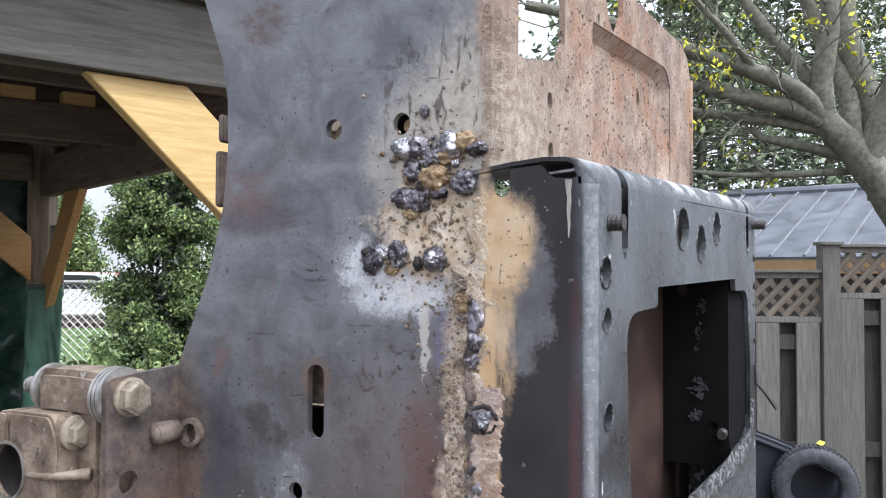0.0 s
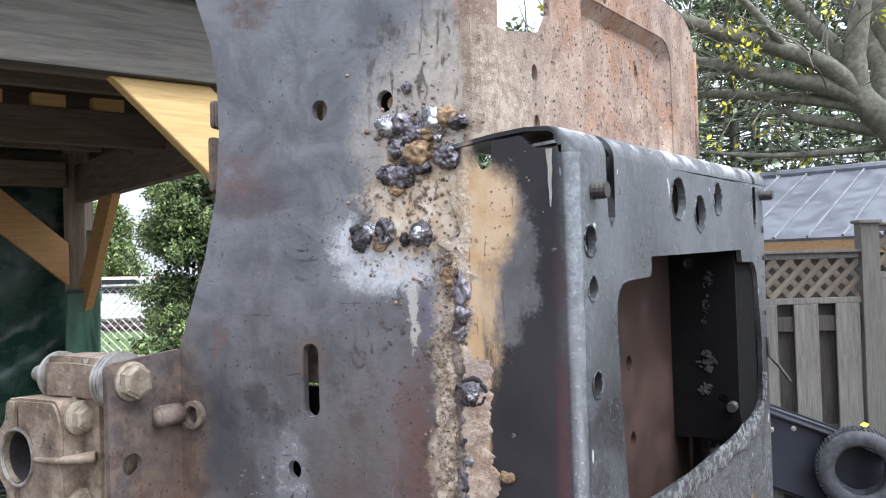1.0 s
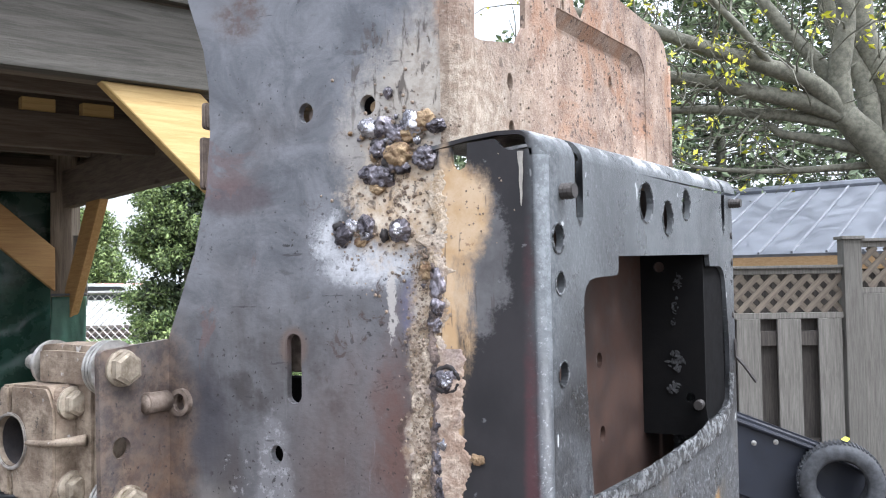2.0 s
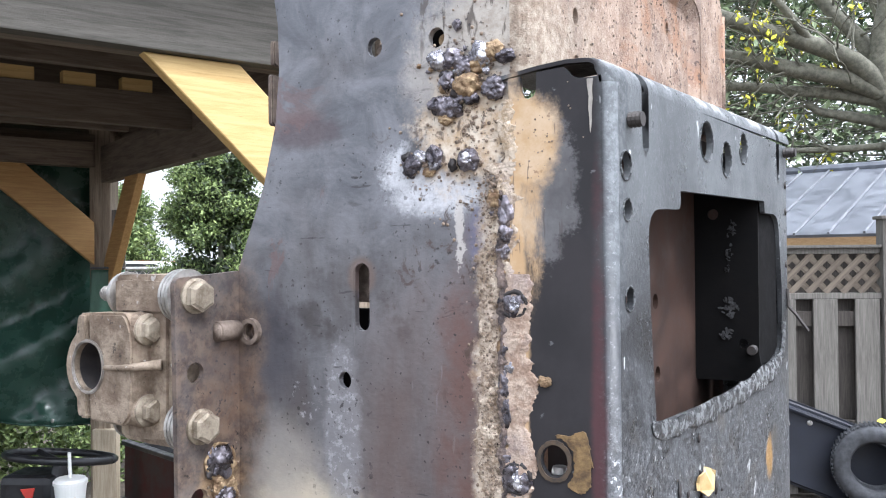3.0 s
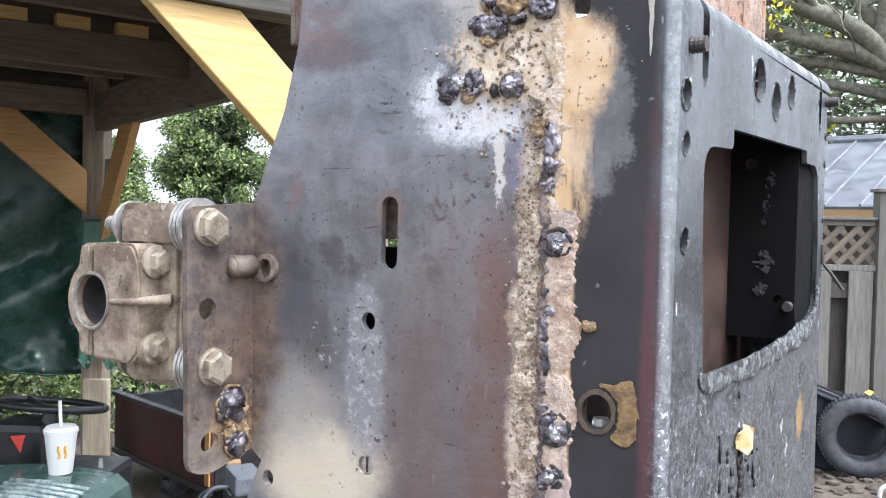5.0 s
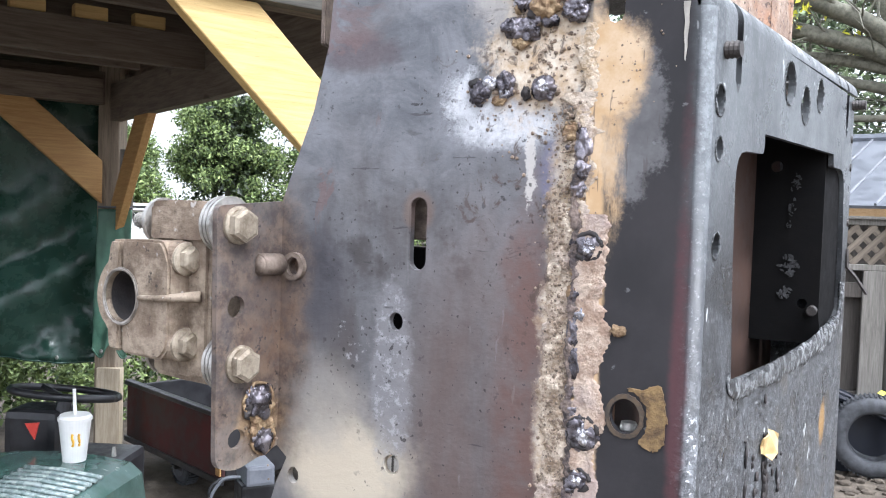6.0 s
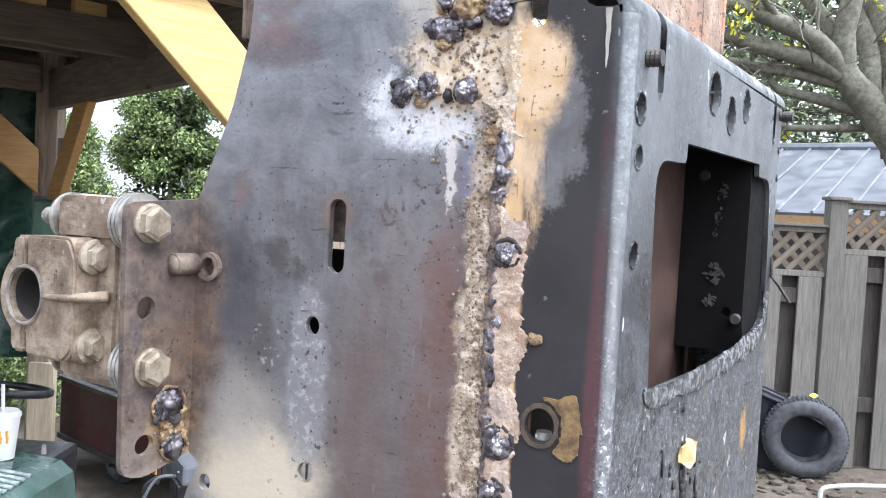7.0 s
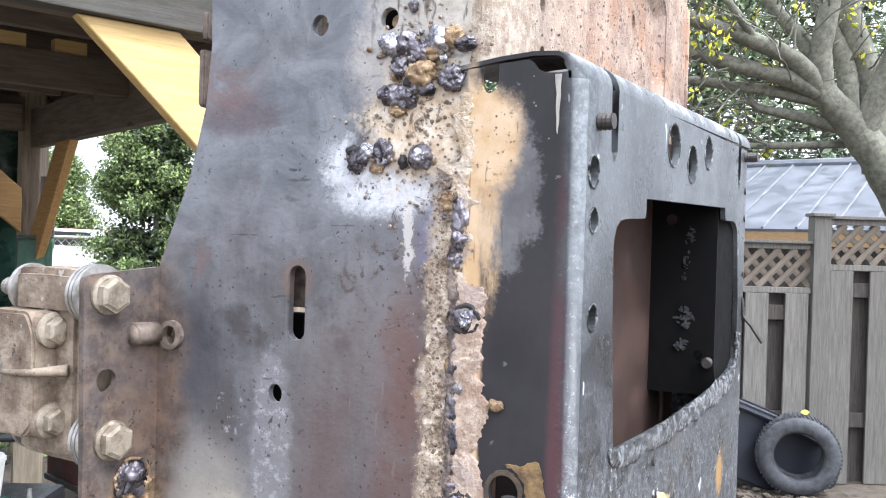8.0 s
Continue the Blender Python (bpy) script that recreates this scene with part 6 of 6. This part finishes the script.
add_plate(leafb, rounded([(-0.03, 0), (0, 0.018), (0.03, 0.004), (0.004, -0.016)], 0.008), [], 0.002, axes(W(2.22, 4.98, G + 0.492), RR, Vector((0, 0, 1)) + FF * 0.5))
tagged(part("fallen_leaf", leafb, LEAFY), "yellow leaf lying on worn tyre", "leaf")
loop = bmesh.new()
tube(loop, spline([W(2.10, 4.55, G + 0.02), W(2.12, 4.55, G + 0.075), W(2.25, 4.55, G + 0.095), W(2.45, 4.56, G + 0.10), W(2.7, 4.6, G + 0.10)], 8), 0.012, 10)
tagged(part("bent_tube", loop, simple("white_tube", (0.6, 0.6, 0.58), (0.7, 0.7, 0.68), 20, 0.4), None, smooth=True), "white bent tube lying on yard earth", "tube")
random.seed(31)
sv, sf = [], []
for i in range(260):
    r, f = random.uniform(1.6, 3.6), random.uniform(4.3, 5.15)
    s = random.uniform(0.008, 0.035)
    n = len(sv)
    off = Vector((random.random(), random.random(), random.random())) * 9
    sv.extend(W(r, f, G) + Vector((v.x * s * 1.3, v.y * s, v.z * s * 0.6)) * (1 + 0.35 * noise.noise(v * 1.4 + off)) for v in icv)
    sf.extend([n + i2 for i2 in fc] for fc in icf)
tagged(raw("gravel", sv, sf, EARTH), "grey-brown stones on earth", "gravel", kind="stuff")

# ---- trees ----
random.seed(41)
tree = thing("bare_tree", W(3.45, 6.0, G), "grey-barked tree with low bare limbs and few yellow leaves", "tree")


def limb(pts, r0, r1, name="limb", n=7, wob=0.12):
    sp = spline([W(*p) for p in pts], n)
    rad = [r0 + (r1 - r0) * i / (len(sp) - 1) for i in range(len(sp))]
    return part(name, tube(bmesh.new(), sp, rad, 10, wob, 6.0), BARK, tree, smooth=True), sp


limb([(3.72, 6.0, G), (3.64, 6.0, 1.1), (3.42, 6.0, 1.82), (3.17, 6.0, 2.26), (2.94, 6.0, 2.56), (2.72, 6.0, 2.78)], 0.185, 0.092, "trunk")
twig_roots = []
for pts, r0, r1 in (
        ([(2.78, 6.0, 2.74), (2.45, 6.0, 2.88), (2.1, 5.98, 2.95), (1.75, 6.0, 3.04), (1.1, 6.1, 3.14), (0.4, 6.2, 3.2)], 0.070, 0.035),
        ([(2.72, 6.0, 2.78), (2.5, 5.95, 2.99), (2.2, 5.9, 3.10), (1.77, 5.9, 3.24), (1.2, 5.9, 3.44), (0.6, 6.0, 3.6)], 0.075, 0.035),
        ([(2.80, 6.0, 2.70), (2.4, 6.1, 2.80), (2.1, 6.1, 2.83), (1.75, 6.15, 2.87), (1.3, 6.2, 2.86)], 0.050, 0.025),
        ([(2.95, 6.05, 2.52), (2.6, 6.1, 2.62), (2.35, 6.15, 2.68), (2.25, 6.15, 2.75)], 0.048, 0.022),
        ([(2.98, 6.1, 2.44), (2.5, 6.2, 2.42), (2.1, 6.2, 2.42), (1.7, 6.2, 2.46)], 0.030, 0.012),
        ([(2.72, 6.0, 2.74), (2.70, 5.98, 3.1), (2.74, 5.95, 3.5), (2.72, 5.95, 4.3), (2.8, 6, 5.2)], 0.085, 0.05),
        ([(2.80, 6.05, 2.78), (2.62, 6.1, 3.15), (2.36, 6.15, 3.48), (2.1, 6.2, 3.9), (1.7, 6.3, 4.6)], 0.062, 0.03),
        ([(2.95, 6.1, 2.55), (2.98, 6.2, 3.0), (2.82, 6.3, 3.5), (2.6, 6.35, 4.2)], 0.085, 0.05),
        ([(3.20, 6.10, 2.25), (3.14, 6.2, 2.9), (2.98, 6.25, 3.5), (2.95, 6.3, 4.5)], 0.12, 0.09),
        ([(2.2, 5.9, 3.10), (2.0, 5.8, 3.3), (1.7, 5.8, 3.62), (1.3, 5.8, 4.0)], 0.035, 0.015),
        ([(3.0, 6.0, 2.45), (3.2, 5.8, 3.2), (3.6, 5.7, 4.0)], 0.09, 0.05)):
    ob, sp = limb(pts, r0, r1)
    twig_roots += [(p, (sp[min(i + 1, len(sp) - 1)] - sp[i - 1]).normalized()) for i, p in enumerate(sp) if i > 5]
bm = bmesh.new()
tips = []
for i in range(210):
    p, d = random.choice(twig_roots)
    v = (d + Vector((random.gauss(0, 0.8), random.gauss(0, 0.8), random.gauss(0.1, 0.8)))).normalized()
    L = random.uniform(0.25, 0.9)
    pts = [p]
    for s in range(4):
        v = (v + Vector((random.gauss(0, 0.28), random.gauss(0, 0.28), random.gauss(0.0, 0.28)))).normalized()
        pts.append(pts[-1] + v * L / 4)
    tube(bm, pts, [0.009, 0.007, 0.005, 0.004, 0.002], 5)
    tips += pts[2:]
part("twig_mass", bm, BARK, tree, "thin bare twigs")["kind"] = "stuff"


def leaves(name, centres, n, size, spread, mat, parent=None, seed=1, flat=0.0):
    rng = np.random.default_rng(seed)
    c = np.array([tuple(p) for p in centres])[rng.integers(0, len(centres), n)] + rng.normal(0, 1, (n, 3)) * spread
    a, b = rng.normal(0, 1, (n, 3)), rng.normal(0, 1, (n, 3))
    a /= np.linalg.norm(a, axis=1)[:, None]
    b -= (a * b).sum(1)[:, None] * a
    b /= np.linalg.norm(b, axis=1)[:, None]
    s = size * rng.uniform(0.5, 1.3, (n, 1))
    w = s * 0.5
    nrm = np.cross(a, b) * s * 0.18
    v = np.stack([c - a * s, c - a * s * 0.2 + b * w + nrm, c + a * s, c - a * s * 0.2 - b * w + nrm], 1).reshape(-1, 3)
    f = np.arange(4 * n).reshape(-1, 4)
    me = bpy.data.meshes.new(name)
    me.from_pydata(v.tolist(), [], f.tolist())
    me.materials.append(mat)
    ob = new(name, me)
    if parent is not None:
        ob.parent = parent
        ob.matrix_parent_inverse = parent.matrix_world.inverted()
    return ob


leaves("foliage", random.sample(tips, 170), 900, 0.026, 0.03, LEAFY, tree, 3)["kind"] = "stuff"


def conifer(r, f, z0, h, rad, n, seed, mat, name, label, size=0.05, taper=0.75, core=None):
    """A tree with a crown of many leaf sprays set on drooping branches, with gaps between."""
    rng = random.Random(seed)
    t = thing(name, W(r, f, G), label, "tree", {"cedar_tree": "cedars behind the shelter", "dark_conifer": "conifers behind the shed", "street_tree": "trees on the far street"}[name])
    part("trunk", tube(bmesh.new(), spline([W(r, f, G), W(r + 0.05, f, z0 + h * 0.4), W(r, f, z0 + h)], 5), [0.12 - 0.1 * i / 10 for i in range(11)], 8, 0.15, 5.0), BARK, t, smooth=True)
    cs = []
    bm = bmesh.new()
    for i in range(int(190 * h / 3)):
        u = rng.random()
        zz = z0 + h * u
        rr = rad * (1 - taper * u ** (1.4 if taper > 0.6 else 3.0)) * rng.uniform(0.65, 1.1)
        a = rng.uniform(0, 2 * math.pi)
        tip = W(r + rr * math.cos(a), f + rr * math.sin(a), zz - 0.12 * rr)
        root = W(r, f, zz - 0.1)
        tube(bm, [root, root.lerp(tip, 0.5) + Vector((0, 0, 0.04)), tip], [0.014, 0.009, 0.003], 5)
        for k in range(5):
            cs.append(root.lerp(tip, rng.uniform(0.35, 1.05)))
    part("branch_mass", bm, BARK, t)["kind"] = "stuff"
    # darker leaves within put the crown's own shade into colour
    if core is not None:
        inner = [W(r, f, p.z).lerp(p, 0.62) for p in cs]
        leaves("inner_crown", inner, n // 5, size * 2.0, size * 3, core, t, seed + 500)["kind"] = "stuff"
    leaves("crown", cs, n, size, max(size * 1.9, 0.045), mat, t, seed)["kind"] = "stuff"
    return t


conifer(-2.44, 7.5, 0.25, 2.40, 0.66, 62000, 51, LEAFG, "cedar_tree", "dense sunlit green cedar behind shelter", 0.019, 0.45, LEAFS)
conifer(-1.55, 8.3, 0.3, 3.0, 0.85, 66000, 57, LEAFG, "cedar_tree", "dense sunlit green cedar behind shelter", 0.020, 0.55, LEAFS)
for i, (r, f, h, rad) in enumerate(((1.9, 10.5, 4.6, 1.5), (3.4, 11.2, 6.2, 1.7), (5.0, 11.0, 6.4, 1.8), (6.6, 11.4, 6.6, 1.9), (8.2, 11.5, 6.0, 1.9), (4.2, 12.8, 7.0, 2.0), (0.6, 12.0, 4.2, 1.5))):
    conifer(r, f, 0.8, h, rad, 8200, 60 + i, LEAFD, "dark_conifer", "dense dark conifer behind shed", 0.06)
# low shrubs seen below the tarpaulin
cs = [S(-2.2 + 5.4 * random.random(), SP + 0.9 + 0.6 * random.random(), G + 0.15 + 0.75 * random.random() ** 1.3) for i in range(420)]
tagged(leaves("shrub", cs, 34000, 0.026, 0.07, LEAFG, None, 71), "leafy green shrubs behind tarpaulin", "shrub", kind="stuff")

# ---- chain-link fence and street far behind the cedars ----
link = thing("chain_link_fence", W(-4.2, 9.0, G), "chain-link fence with grey posts", "fence", kind="structure")
bm = bmesh.new()
for sgn in (1, -1):
    s = -1.5
    while s < 3.4:
        a0, a1 = max(s, 0), min(s + 1.3, 3.4)
        if a1 > a0:
            za, zb = (a0 - s, a1 - s) if sgn > 0 else (1.3 - (a0 - s), 1.3 - (a1 - s))
            tube(bm, [W(-6.2 + a0, 9.0, G + 0.05 + za), W(-6.2 + a1, 9.0, G + 0.05 + zb)], 0.004, 4)
        s += 0.085
part("wire_mesh", bm, ZINC, link)["kind"] = "stuff"
part("rail", tube(bmesh.new(), [W(-6.2, 9.0, G + 1.36), W(-2.8, 9.0, G + 1.36)], 0.02, 8), ZINC, link)
for r in (-6.2, -4.5, -2.8):
    part("post", add_cyl(bmesh.new(), W(r, 9.0, G), W(r, 9.0, G + 1.4), 0.028, 0.028, 10), ZINC, link)


def car(r, f, mat, label):
    c = thing("parked_car", W(r, f, G), label, "car")
    m = yard_m(r, f, 0, 8)
    bm = bmesh.new()
    body = [(-2.1, 0.35), (2.1, 0.35), (2.15, 0.75), (1.9, 0.92), (1.0, 0.98), (0.5, 1.42), (-0.9, 1.45), (-1.5, 1.0), (-2.1, 0.9)]
    add_plate(bm, rounded(body, 0.12), [], 1.7, m @ axes((0, -0.85, G), (1, 0, 0), (0, 0, 1)) )
    body = part("body", bm, mat, c)
    bm = add_plate(bmesh.new(), rounded([(0.85, 1.0), (0.42, 1.36), (-0.85, 1.38), (-1.3, 1.02)], 0.05), [], 1.72, m @ axes((0, -0.86, G), (1, 0, 0), (0, 0, 1)))
    part("window", bm, BLACKP, body)
    for x in (-1.3, 1.3):
        p = m @ Vector((x, -0.84, G + 0.33))
        q = m @ Vector((x, 0.84, G + 0.33))
        part("wheel", add_cyl(bmesh.new(), p - (q - p) * 0.02, p + (q - p) * 0.1, 0.33, 0.33, 20), RUBBER, c)


car(-9.5, 23.0, simple("white_car_paint", (0.75, 0.75, 0.75), (0.8, 0.8, 0.8), 3, 0.25), "white parked car on far street")
car(-10.6, 26.5, REDB, "red parked car on far street")
lawn = bmesh.new()
bmesh.ops.create_grid(lawn, x_segments=30, y_segments=30, size=1)
for v in lawn.verts:
    v.co = Vector((v.co.x * 9, v.co.y * 6, 0.012 + 0.01 * noise.noise(v.co * 9)))
tagged(part("lawn", lawn, simple("mown_grass", (0.05, 0.10, 0.02), (0.12, 0.20, 0.045), 40, 0.9, 0, 0.6, 0.02), m=yard_m(-7.5, 15.5, G + 0.02)), "bright mown lawn beyond the fence", "lawn", kind="structure")
for i, (r, f, h) in enumerate(((-17.5, 40, 4.5), (-3, 38, 5.0))):
    conifer(r, f, 0.6, h, 2.2, 16000, 90 + i, LEAFG, "street_tree", "green tree on far street", 0.11)
